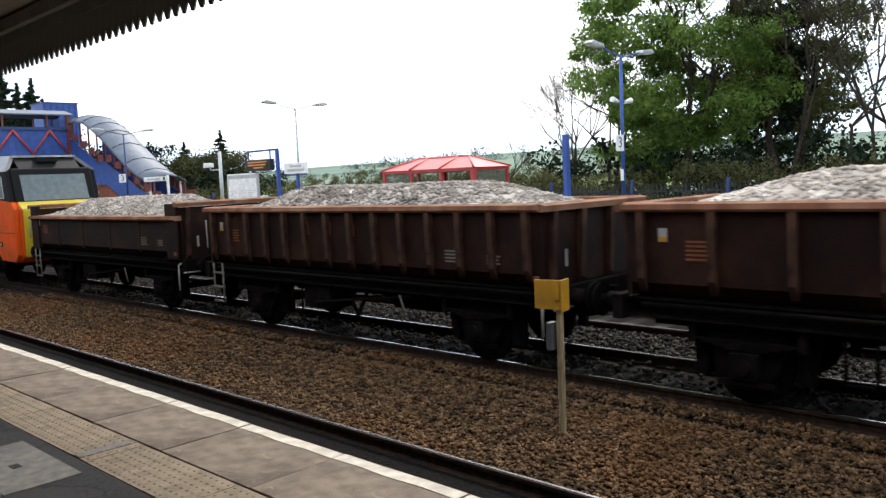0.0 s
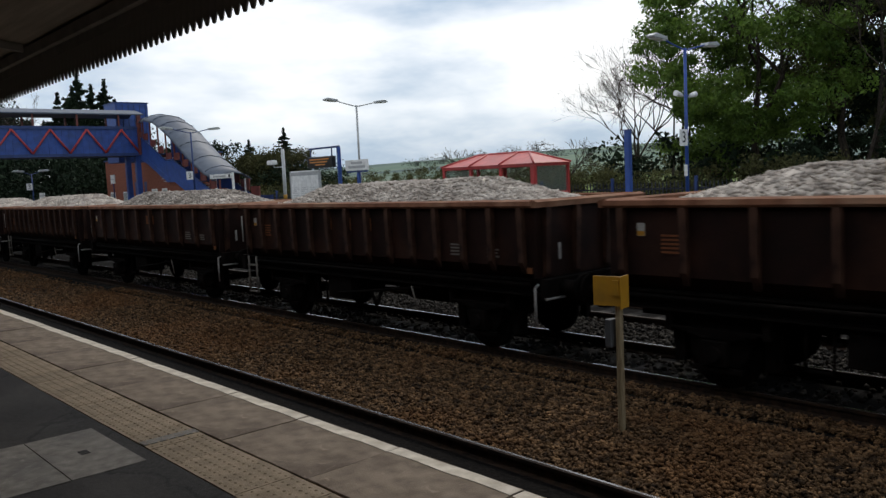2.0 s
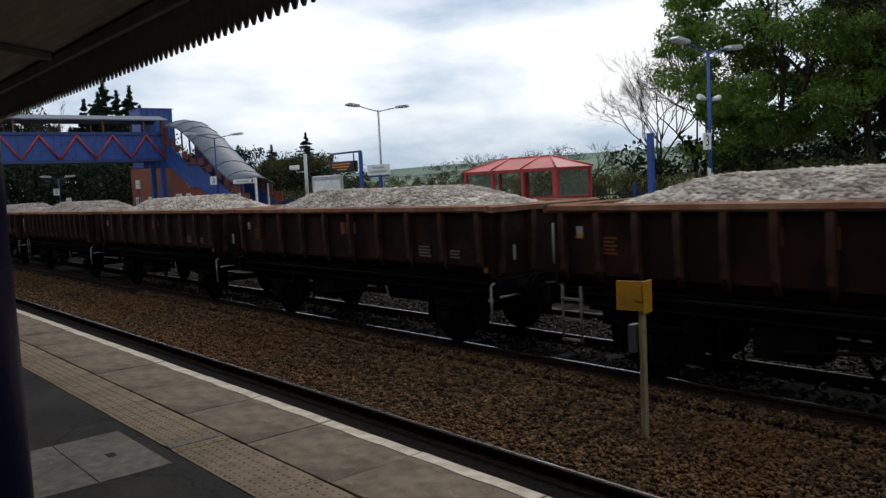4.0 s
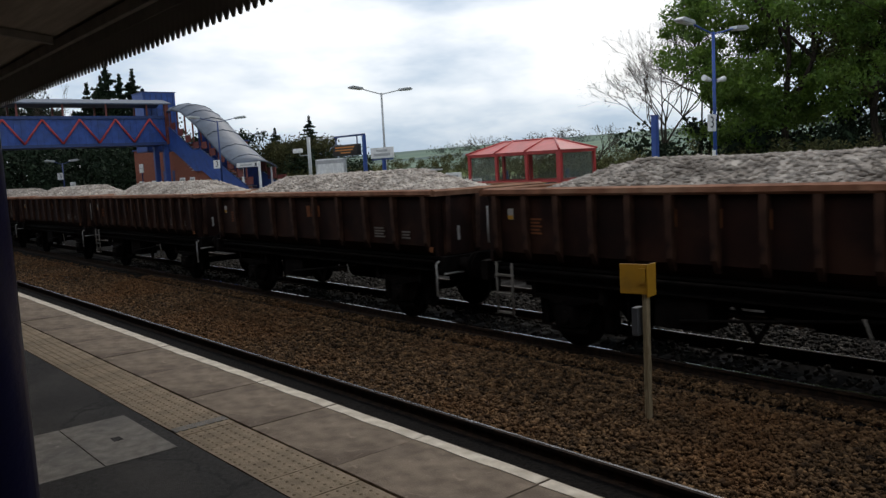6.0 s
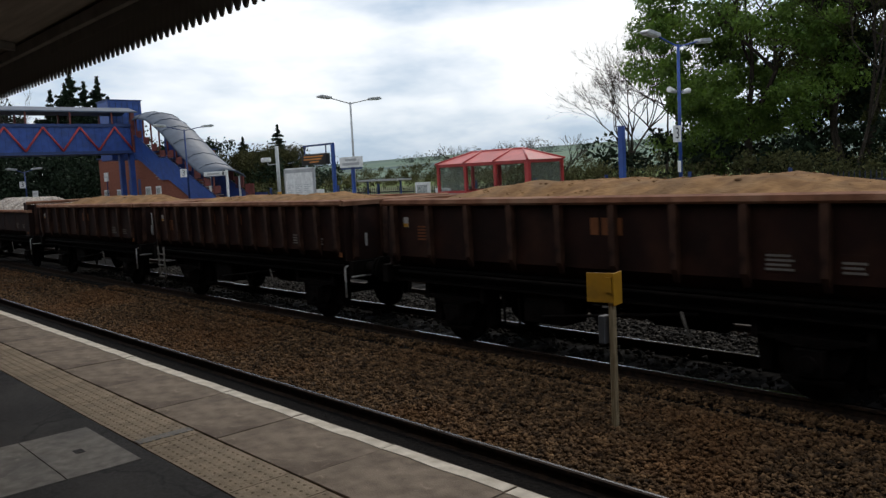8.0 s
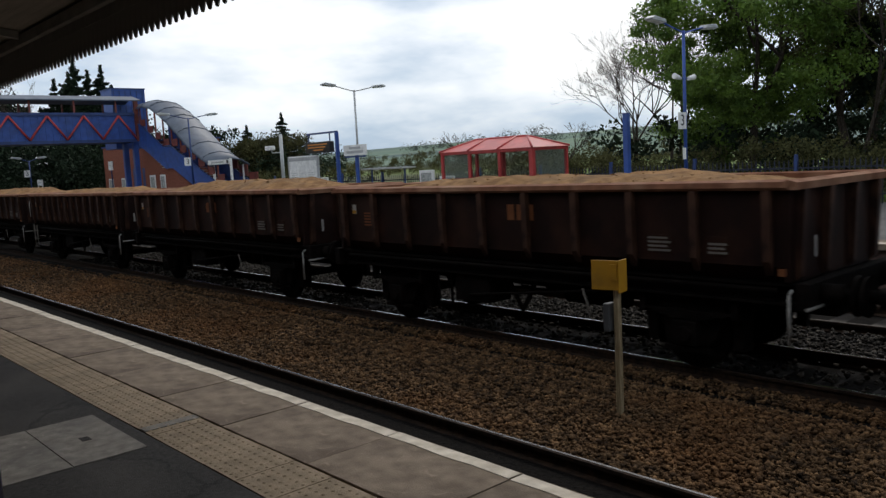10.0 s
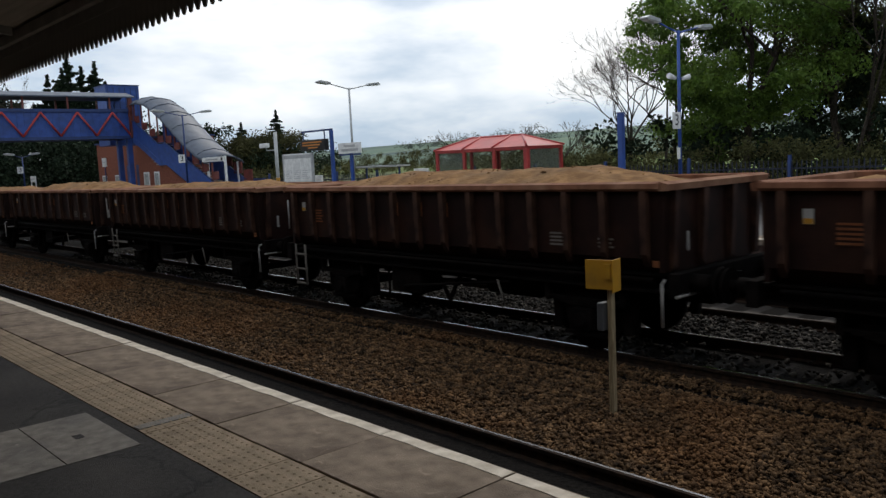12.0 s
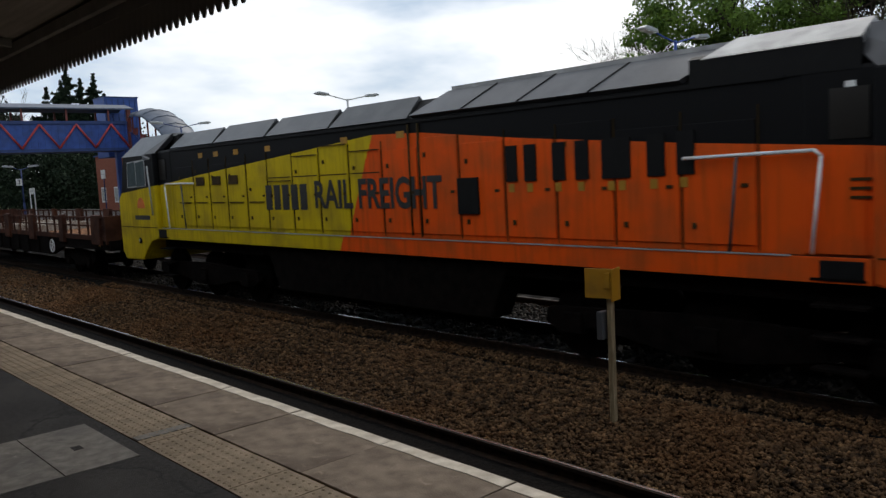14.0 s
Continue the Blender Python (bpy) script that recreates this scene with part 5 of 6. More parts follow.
# name board, timetable, poster
nm = thing("station_name_sign", pose(-28.95, 21.1, 0), "white station name board on a blue post", "sign")
part("post", Shape().box(-0.06, 0.06, -0.06, 0.06, 0, 2.25), M_BLUE, nm)
part("panel", Shape().box(-0.85, 0.85, -0.09, -0.06, 2.22, 2.68), M_WHITE, nm, bevel=0.006)
part("lower_band", Shape().box(-0.78, 0.78, -0.085, -0.065, 2.13, 2.2), M_BLUE_DARK, nm)
part("text_bar", Shape().box(-0.42, 0.42, -0.096, -0.091, 2.49, 2.59), M_GREY, nm, "unreadable name line")
part("text_bar", Shape().box(-0.62, 0.62, -0.096, -0.091, 2.31, 2.42), M_GREY, nm, "unreadable name line")
tt = thing("timetable_stand", pose(-31.9, 21.3, 0), "tall narrow white timetable poster on a stand", "poster")
part("panel", Shape().box(-0.3, 0.3, -0.03, 0.03, 0.18, 1.3), M_WHITE, tt, bevel=0.008)
for r in range(10):
    part("text_bar", Shape().box(-0.24, 0.2 - 0.06 * (r % 3), -0.036, -0.031, 0.3 + r * 0.085, 0.325 + r * 0.085), M_GREY, tt)
ps = thing("poster_case", pose(-26.4, 22.9, 0), "white framed advertising poster case by the fence", "poster")
part("frame", Shape().box(-0.45, 0.45, -0.05, 0.05, 0.15, 1.42), M_WHITE, ps, bevel=0.01)
part("print", Shape().box(-0.34, 0.34, -0.056, -0.051, 0.26, 1.31), M_POSTER, ps)
sb = thing("shelter_table", pose(-29.0, 22.9, 0), "low white roofed bike stand", "stand")
part("roof", Shape().box(-1.6, 1.4, -0.4, 0.4, 1.55, 1.62), M_GREY, sb)
for x in (-1.3, 1.1):
    part("leg", Shape().box(x - 0.03, x + 0.03, -0.03, 0.03, 0, 1.55), M_BLUE_DARK, sb)

# planter with a golden conifer
pl = thing("planter", pose(-8.85, 21.5, 0), "stone trough planter with a golden conifer", "planter")
part("trough", Shape().plate([(-0.34, 0), (0.34, 0), (0.40, 0.32), (-0.40, 0.32)], "y", -0.22, 0.22), material("trough stone", (0.045, 0.032, 0.024), (0.09, 0.065, 0.048), 0.9), pl, bevel=0.03)
part("shrub", Shape().tube((-0.1, 0, 0.3), (-0.1, 0, 0.75), 0.17, 0.02, 9), material("golden foliage", (0.16, 0.16, 0.02), (0.32, 0.3, 0.04), 0.9, scale=20, bump=1), pl)


def bench(x, y, length, turn=0):
    b = thing("platform_bench", pose(x, y, 0, 0, 0, turn), "blue perforated metal platform bench", "bench", "platform benches")
    for i in range(4):
        w = length / 4
        part("seat", Shape().box(-length / 2 + i * w + 0.02, -length / 2 + (i + 1) * w - 0.02, -0.28, 0.12, 0.43, 0.47), M_BLUE, b, bevel=0.012)
        part("backrest", Shape().plate([(0.12, 0.5), (0.15, 0.5), (0.24, 0.88), (0.21, 0.88)], "x", -length / 2 + i * w + 0.02, -length / 2 + (i + 1) * w - 0.02), M_BLUE, b)
    part("beam", Shape().box(-length / 2, length / 2, -0.1, 0.0, 0.36, 0.43), M_BLUE_DARK, b)
    for x2 in (-length / 2 + 0.15, length / 2 - 0.15):
        part("leg", Shape().box(x2 - 0.03, x2 + 0.03, -0.2, 0.12, 0, 0.37), M_BLUE_DARK, b)


bench(-20.5, 22.45, 2.2)
bench(-38.4, 22.3, 2.3)

# ---- red shelter ----
sh = thing("waiting_shelter", pose(-23.4, 21.15, 0), "red framed glazed waiting shelter with a hipped roof", "shelter")
SX, SY, EV = 4.6, 1.85, 2.0
for x in (0, 1.5, 3.05, SX):
    for y in (0, SY):
        if x == SX and y == 0:
            part("post", Shape().box(x - 0.09, x + 0.09, -0.07, 0.07, 0, EV), M_RED, sh, bevel=0.008)
        else:
            part("post", Shape().box(x - 0.06, x + 0.06, y - 0.05, y + 0.05, 0, EV), M_RED, sh, bevel=0.008)
for y in (0, SY):
    part("eave_beam", Shape().box(-0.06, SX + 0.06, y - 0.06, y + 0.06, EV - 0.02, EV + 0.09), M_RED, sh, bevel=0.006)
for x in (0, SX):
    part("eave_beam", Shape().box(x - 0.06, x + 0.06, 0.06, SY - 0.06, EV - 0.02, EV + 0.09), M_RED, sh, bevel=0.006)
rz = EV + 0.52
r1, r2, ym = 1.0, SX - 1.0, SY / 2
M_SHROOF = material("translucent red sheet", (0.42, 0.06, 0.05), (0.58, 0.10, 0.08), 0.35, scale=3, bump=0.05, stain=(0.3, 0.06, 0.05), stain_scale=1.5)
o = 0.1
rs = part("roof", Shape().add([(-o, -o, EV + .09), (SX + o, -o, EV + .09), (SX + o, SY + o, EV + .09), (-o, SY + o, EV + .09), (r1, ym, rz), (r2, ym, rz)],
                              [(0, 1, 5, 4), (1, 2, 5), (2, 3, 4, 5), (3, 0, 4), (3, 2, 1, 0)]), M_SHROOF, sh, "red hipped roof sheets")
for a, b in (((-o, -o, EV + .1), (r1, ym, rz)), ((SX + o, -o, EV + .1), (r2, ym, rz)), ((SX + o, SY + o, EV + .1), (r2, ym, rz)), ((-o, SY + o, EV + .1), (r1, ym, rz)), ((r1, ym, rz), (r2, ym, rz)),
             ((1.5, -o, EV + .1), (1.5, ym, rz)), ((3.05, -o, EV + .1), (3.05, ym, rz))):
    part("roof_bar", Shape().path([a, b], 0.04, 8), M_RED, rs)
for y, spans in ((SY, ((0, 1.5), (1.5, 3.05), (3.05, SX))), (0, ((0, 1.5),))):
    for a, b in spans:
        part("mid_rail", Shape().box(a + 0.06, b - 0.06, y - 0.03, y + 0.03, 0.98, 1.06), M_RED, sh)
        part("pane", Shape().box(a + 0.06, b - 0.06, y - 0.005, y + 0.005, 1.06, EV - 0.02), M_GLASS, sh, "clear glazing")
        part("pane", Shape().box(a + 0.06, b - 0.06, y - 0.005, y + 0.005, 0.12, 0.98), plain("pale panel", (0.45, 0.45, 0.42), 0.4) if y == 0 else M_GLASS, sh)
part("front_rail", Shape().box(1.56, SX - 0.09, -0.03, 0.03, 0.98, 1.06), M_RED, sh)
for x in (0, SX):
    part("mid_rail", Shape().box(x - 0.03, x + 0.03, 0.06, SY - 0.06, 0.98, 1.06), M_RED, sh)
    part("pane", Shape().box(x - 0.005, x + 0.005, 0.06, SY - 0.06, 1.06, EV - 0.02), M_GLASS, sh, "clear glazing")
    part("pane", Shape().box(x - 0.005, x + 0.005, 0.06, SY - 0.06, 0.12, 0.98), M_GLASS, sh, "clear glazing")

# ---- palisade fence ----
FY = 23.35
fence = thing("palisade_fence", pose(0, FY, 0), "dark blue steel palisade fence behind the platform", "fence", kind="structure")
slat = Shape().plate([(-0.018, 0), (0.018, 0), (0.018, 1.2), (0, 1.28), (-0.018, 1.2)], "y", -0.006, 0.006).mesh("slat", M_FENCE)
for i in range(292):
    part("slat", slat, M_FENCE, fence, at=pose(-40.5 + i * 0.142, 0, 0))
for z in (0.25, 1.0):
    part("rail", Shape().box(-41, 12, 0.008, 0.05, z, z + 0.05), M_FENCE, fence)
for i in range(17):
    part("fence_post", Shape().box(-0.04, 0.04, -0.06, 0.04, 0, 1.42), M_BLUE_DARK, fence, at=pose(-39.85 + i * 3.25, 0, 0))
more = Shape()
for i in range(73):
    more.box(1.0 + i * 0.142 - 0.018, 1.0 + i * 0.142 + 0.018, -0.006, 0.006, 0, 1.28)
tagged(part("far_slats", more, M_FENCE, fence), kind="stuff")
solid = thing("blue_screen_wall", pose(-41, 23.2, 0), "solid blue metal screen beside the stairs", "screen")
for i in range(5):
    part("sheet", Shape().box(i * 1.2 - 5.0, i * 1.2 - 3.83, -0.03, 0.03, 0.1, 1.2), M_BLUE_DARK, solid)

# ---- footbridge, stairs, lift tower and brick building ----
BX = -51.5
fb = thing("footbridge", pose(BX, 0, 0.17), "blue steel footbridge with red lattice and grey roof", "footbridge")
Y0, Y1 = -3.0, 20.6
part("deck", Shape().box(-2.2, -0.05, Y0, Y1, 3.86, 4.02), M_BLUE_DARK, fb)
for k, x in enumerate((-0.06, -2.2)):
    part("web", Shape().box(x - 0.02, x + 0.02, Y0, Y1, 4.0, 5.5), M_BLUE, fb, "blue profiled side sheet")
    part("top_chord", Shape().box(x - 0.08, x + 0.12, Y0, Y1, 5.5, 5.68), M_BLUE_DARK, fb)
    part("bottom_chord", Shape().box(x - 0.08, x + 0.12, Y0, Y1, 3.84, 4.02), M_BLUE_DARK, fb)
for i in range(60):
    part("sheet_rib", Shape().box(-0.04, -0.01, Y0 + 0.1 + i * 0.39, Y0 + 0.16 + i * 0.39, 4.02, 5.5), M_BLUE, fb)
y, k = Y1 - 0.2, 0
while y > Y0 + 2:
    for a, b in (((0.07, y, 4.05), (0.07, y - 1.05, 5.48)), ((0.07, y - 1.05, 5.48), (0.07, y - 2.1, 4.05))):
        part("lattice_bar", Shape().tube(a, b, 0.06, n=6), M_RED, fb, "red diagonal bar")
    y -= 2.1
part("end_frame", Shape().box(-0.1, 0.14, Y1 - 0.22, Y1, 3.9, 6.4), M_RED_DARK, fb)
for i in range(9):
    part("roof_post", Shape().box(-0.06, 0.04, Y1 - 1.4 - i * 2.5, Y1 - 1.3 - i * 2.5, 5.68, 6.4), M_RED_DARK, fb)
    part("roof_post", Shape().box(-2.24, -2.14, Y1 - 1.4 - i * 2.5, Y1 - 1.3 - i * 2.5, 5.68, 6.4), M_RED_DARK, fb)
part("roof", Shape().plate([(-2.5, 6.38), (-1.15, 6.72), (0.2, 6.38), (0.2, 6.46), (-1.15, 6.80), (-2.5, 6.46)], "y", Y0, Y1 + 0.2), M_ROOFSHEET, fb, "grey curved sheet roof")
part("pier", Shape().box(-1.9, -0.2, -2.6, -1.8, -0.17, 3.86), M_BLUE, fb)
for x in (-0.35, -2.0):
    part("leg", Shape().box(x - 0.15, x + 0.15, 20.25, 20.55, -0.17, 3.86), M_BLUE, fb)

st = thing("footbridge_stairs", pose(BX, 20.55, 0), "blue covered staircase down to the platform", "stairs")
run, rise_ = 9.2, 4.0
flights = ((0.3, 4.0, 3.4, 2.35), (4.4, 2.35, 9.4, 0.0))
for s in (0.0, 2.0):
    part("stringer", Shape().plate([(0, 4.05), (0, 3.75), (0.9, 3.45), (3.8, 2.2), (4.8, 2.2), (10.2, 0.0), (10.8, 0.0), (10.8, 0.22), (4.9, 2.55), (3.8, 2.55), (0.9, 3.8)], "y", s - 0.05, s + 0.05), M_BLUE, st, "blue stringer")
    part("parapet", Shape().plate([(0, 3.95), (0, 5.15), (0.5, 5.0), (3.7, 3.5), (4.7, 3.5), (10.5, 1.15), (10.7, 0.2), (4.9, 2.5), (3.8, 2.5), (0.9, 3.75)], "y", s - 0.03, s + 0.03), M_BLUE, st, "blue side sheet")
    part("handrail", Shape().path([(0, s - 0.06, 5.15), (0.5, s - 0.06, 5.05), (3.7, s - 0.06, 3.55), (4.7, s - 0.06, 3.55), (10.6, s - 0.06, 1.18)], 0.035, 8), M_BLUE_DARK, st)
for i in range(24):
    x, z = (0.5 + i * 0.28, 4.0 - (i + 1) * 0.17) if i < 10 else (4.9 + (i - 10) * 0.42, 2.35 - (i - 9) * 0.168)
    part("step", Shape().box(x, x + 0.34, 0.05, 1.95, z - 0.05, z), M_GREY, st)
ROOF_LINE = [(-0.4, 5.85), (1.0, 5.88), (2.2, 5.70), (3.3, 5.26), (4.4, 4.72), (5.8, 3.88), (7.4, 2.95), (8.8, 2.30), (10.1, 1.88)]
for i in range(10):
    t = i / 9
    x = 0.4 + 10.0 * t
    zlow = np.interp(x, [0, 3.7, 4.7, 10.6], [5.1, 3.55, 3.55, 1.2])
    part("roof_post", Shape().box(x - 0.04, x + 0.04, 0.0, 0.08, zlow, max(zlow + 0.3, np.interp(x, [p[0] for p in ROOF_LINE], [p[1] for p in ROOF_LINE]) + 0.3)), M_RED_DARK, st)
    part("mid_panel", Shape().box(x - 0.04, x + 0.72, 0.02, 0.05, zlow, zlow + 0.42), M_RED_DARK, st, "faded red infill panel")
    part("balustrade", Shape().box(x - 0.04, x + 0.9, 1.92, 1.98, zlow - 0.2, zlow + 0.45), M_RED_DARK, st, "faded red panel")
arch = Shape()
cs = [(-0.12, 0.22), (-0.02, 0.36), (0.35, 0.56), (1.0, 0.68), (1.65, 0.56), (2.02, 0.36), (2.12, 0.22)]
line = ROOF_LINE
for x, z in line:
    for (u, w) in cs:
        arch.v.append((x, u, z + w))
n = len(cs)
for i in range(len(line) - 1):
    for j in range(n - 1):
        arch.f.append((i * n + j, (i + 1) * n + j, (i + 1) * n + j + 1, i * n + j + 1))
        arch.s.append(True)
ar = part("roof", arch, M_ROOFSHEET, st, "grey barrel-vaulted sheet roof")
md = ar.modifiers.new("thickness", 'SOLIDIFY')
md.thickness = 0.04
for x, z in line[1:]:
    hoop = Shape()
    hoop.path([(x, u, z + w + 0.02) for u, w in cs], 0.02, 6)
    part("hoop", hoop, M_ROOFSHEET, ar)
for y in (0.1, 1.9):
    part("canopy_post", Shape().box(9.75, 9.85, y - 0.05, y + 0.05, 0, 2.2), M_WHITE, st, "white end post")

lt = thing("lift_tower", pose(BX, 0, 0), "blue profiled metal tower rising above the footbridge", "tower")
part("shaft", Shape().box(-4.6, -2.6, 20.05, 22.25, 3.7, 7.6), M_BLUE, lt, bevel=0.02)
for i in range(6):
    part("seam", Shape().box(-2.6, -2.57, 20.15 + i * 0.38, 20.19 + i * 0.38, 5.0, 7.46), M_BLUE_DARK, lt)
part("parapet", Shape().box(-4.65, -2.55, 20.0, 22.3, 7.6, 7.66), M_BLUE_DARK, lt)

bw = thing("stair_wall", pose(BX, 20.62, 0), "red brick wall filling the space beneath the stairs", "wall")
part("infill", Shape().plate([(0.3, 0), (9.6, 0), (4.7, 2.1), (3.8, 2.1), (0.9, 3.35), (0.3, 3.6)], "y", 0, 1.9), M_BRICK, bw)
for x, wd in ((1.1, 0.8), (2.7, 0.7)):
    f = part("poster_frame", Shape().box(x, x + wd, -0.05, -0.005, 0.55, 1.85), M_WHITE, bw, "white poster frame")
    part("print", Shape().box(x + 0.09, x + wd - 0.09, -0.056, -0.051, 0.65, 1.75), M_POSTER, f)
brick = Shape().box(-0.105, 0.105, -0.008, 0.0, -0.03, 0.03).mesh("brick", M_BRICK)
for r in range(24):
    for i in range(12):
        x, z = 3.5 + i * 0.235 + 0.117 * (r % 2), 0.1 + r * 0.08
        if z < 2.0 - 0.42 * max(0, x - 4.7):
            part("brick", brick, M_BRICK, bw, at=pose(x, 0.0, z))
bb = thing("brick_building", pose(-51.9, 22.75, 0), "small red brick building under the stairs with doors", "building")
part("wall", Shape().box(-12.4, 0.6, 0, 3.2, 0, 4.1), M_BRICK, bb)
part("coping", Shape().box(-12.5, 0.7, -0.1, 3.3, 4.1, 4.2), M_BLUE_DARK, bb)
for x in (-6.6, -4.9, -1.6):
    part("door", Shape().box(x, x + 1.1, -0.06, 0.0, 0, 2.4), M_BLUE_DARK, bb, "dark blue door", bevel=0.01)
for x, w, m in ((-11.6, 0.9, M_POSTER), (-9.0, 0.8, M_POSTER), (-3.1, 0.7, M_POSTER)):
    f = part("poster_frame", Shape().box(x, x + w, -0.05, -0.01, 0.6, 1.75), M_WHITE, bb, "white poster frame")
    part("print", Shape().box(x + 0.1, x + w - 0.1, -0.056, -0.051, 0.7, 1.65), m, f)
wl = part("wall_lamp", Shape().box(-2.4, -2.1, -0.25, 0.0, 2.75, 2.9), M_WHITE, bb)

ws = thing("direction_sign", pose(-39.85, 20.3, 0), "white hanging direction sign beside the stair canopy", "sign")
part("panel", Shape().box(-1.7, 0.75, -0.05, 0.05, 2.22, 2.46), M_WHITE, ws, bevel=0.008)
part("text_bar", Shape().box(-1.3, 0.1, -0.056, -0.051, 2.30, 2.38), M_GREY, ws)
part("arrow", Shape().box(0.45, 0.65, -0.056, -0.051, 2.26, 2.42), M_BLACK, ws)
part("post", Shape().box(0.78, 0.90, -0.05, 0.05, 0, 2.5), M_WHITE, ws)
cabn = thing("grit_bin", pose(-39.9, 22.2, 0), "pale low cabinet beside the stairs", "cabinet")
part("body", Shape().box(-0.5, 0.5, -0.3, 0.3, 0, 0.75), M_WHITE, cabn, bevel=0.04)
part("lid", Shape().box(-0.54, 0.54, -0.34, 0.34, 0.75, 0.85), M_BLACK, cabn, bevel=0.02)


def small_board(x, y, z0, z1, w, legs):
    s = thing("platform_sign", pose(x, y, 0), "small white information sign on the platform", "sign", "small white signs")
    part("panel", Shape().box(-w / 2, w / 2, -0.03, 0.03, z0, z1), M_WHITE, s, bevel=0.005)
    part("text_bar", Shape().box(-w * 0.35, w * 0.35, -0.036, -0.031, (z0 + z1) / 2 - 0.03, (z0 + z1) / 2 + 0.03), M_GREY, s)
    if legs:
        for q in (-1, 1):
            part("leg", Shape().box(q * w * 0.45 - 0.03, q * w * 0.45 + 0.03, -0.03, 0.03, 0, z0), M_WHITE, s)
    else:
        part("post", Shape().box(-0.03, 0.03, -0.01, 0.05, 0, z1), M_BLUE_DARK, s)


small_board(-60.0, 16.8, 1.55, 1.95, 1.1, True)
small_board(-57.0, 20.6, 2.35, 2.95, 0.75, False)
small_board(-24.9, 22.7, 0.95, 1.15, 0.9, True)


# ---- trees and scrub ----
def leaf_mesh(name, centres, radii, per, size, mat, seed, squash=0.8):
    """Clumps of small leaf blades, scattered through round clumps, as one mesh."""
    r = np.random.default_rng(seed)
    c = np.repeat(np.asarray(centres, float), per, 0)
    rad = np.repeat(np.asarray(radii, float), per)
    n = len(c)
    d = r.normal(size=(n, 3))
    d /= np.linalg.norm(d, axis=1, keepdims=True)
    p = c + d * (rad * r.random(n) ** 0.45)[:, None] * (1, 1, squash)
    a = r.normal(size=(n, 3))
    a[:, 2] -= 0.5
    a /= np.linalg.norm(a, axis=1, keepdims=True)
    b = np.cross(a, r.normal(size=(n, 3)))
    b /= np.linalg.norm(b, axis=1, keepdims=True)
    s = (size * r.uniform(0.6, 1.35, n))[:, None]
    v = np.stack([p, p + a * s * 0.5 + b * s * 0.3, p + a * s, p + a * s * 0.5 - b * s * 0.3], 1)
    me = bpy.data.meshes.new(name)
    me.vertices.add(4 * n)
    me.vertices.foreach_set("co", v.ravel())
    me.loops.add(4 * n)
    me.loops.foreach_set("vertex_index", np.arange(4 * n))
    me.polygons.add(n)
    me.polygons.foreach_set("loop_start", np.arange(n) * 4)
    me.polygons.foreach_set("loop_total", np.full(n, 4))
    me.materials.append(mat)
    me.update(calc_edges=True)
    return me


def branches(s, tips, base, way, length, radius, depth, r, spread=0.6, droop=0.0, sides=6, forks=0.55):
    """A tapered limb that forks; tips collects the ends."""
    p, d = Vector(base), Vector(way).normalized()
    k = 3 if depth > 2 else 2
    for i in range(k):
        q = p + d * (length / k)
        s.tube(p, q, radius * (1 - 0.3 * i / k), radius * (1 - 0.3 * (i + 1) / k), n=max(3, sides))
        p = q
        d = (d + Vector((r.normal(0, 0.12), r.normal(0, 0.12), r.normal(0, 0.08) - droop))).normalized()
        if depth <= 3:
            tips.append(tuple(p))
    if depth == 0:
        return
    for i in range(2 + (r.random() < forks)):
        nd = (d + Vector((r.normal(0, spread), r.normal(0, spread), r.normal(0.1, spread * 0.6)))).normalized()
        branches(s, tips, p, nd, length * r.uniform(0.62, 0.85), radius * 0.62, depth - 1, r, spread, droop, sides - 1, forks)


def bare_tree(x, y, h, seed, label="leafless tree with a fine mesh of twigs", depth=6, trunk=0.16, z=-0.4):
    t = thing("bare_tree", pose(x, y, z), label, "tree", "leafless trees")
    s, tips = Shape(), []
    r = np.random.default_rng(seed)
    branches(s, tips, (0, 0, 0), (r.normal(0, 0.06), r.normal(0, 0.06), 1), h * 0.26, trunk, depth, r, 0.42, 0.0, 6, 0.8)
    me = bpy.data.meshes.new("trunk")
    me.from_pydata([tuple(p) for p in s.v], [], s.f)
    me.materials.append(M_BARK)
    part("trunk", me, M_BARK, t)
    return t, tips


def leafy_tree(x, y, h, w, seed, mat, per=260, leaf=0.19, n=150, label="broad chestnut tree in fresh green leaf", low=0.14, clump=0.8):
    t = thing("broadleaf_tree", pose(x, y, -0.4), label, "tree", "leafy trees")
    s, tips = Shape(), []
    r = np.random.default_rng(seed)
    branches(s, tips, (0, 0, 0), (0, 0, 1), h * 0.24, 0.2, 4, r, 0.5)
    me = bpy.data.meshes.new("trunk")
    me.from_pydata([tuple(p) for p in s.v], [], s.f)
    me.materials.append(M_BARK)
    part("trunk", me, M_BARK, t)
    cs, rs = [], []
    while len(cs) < n:
        d = Vector(r.normal(size=3)).normalized()
        k = r.uniform(0.3, 1.0) ** 0.5 * (1 + 0.22 * noise.noise((d.x * 2 + seed, d.y * 2, d.z * 2)))
        zz = h * (low + (1 - low) * (0.5 + 0.5 * d.z * k))
        taper = 1.0 - 0.35 * max(0, (zz / h - 0.6) / 0.4)
        cs.append((d.x * k * w / 2 * taper + r.normal(0, 0.3), d.y * k * w / 2 * taper, zz))
        rs.append(r.uniform(0.35, 1.15) * clump)
    part("crown", leaf_mesh("crown", cs, rs, per, leaf, mat, seed, 0.62), mat, t)
    return t


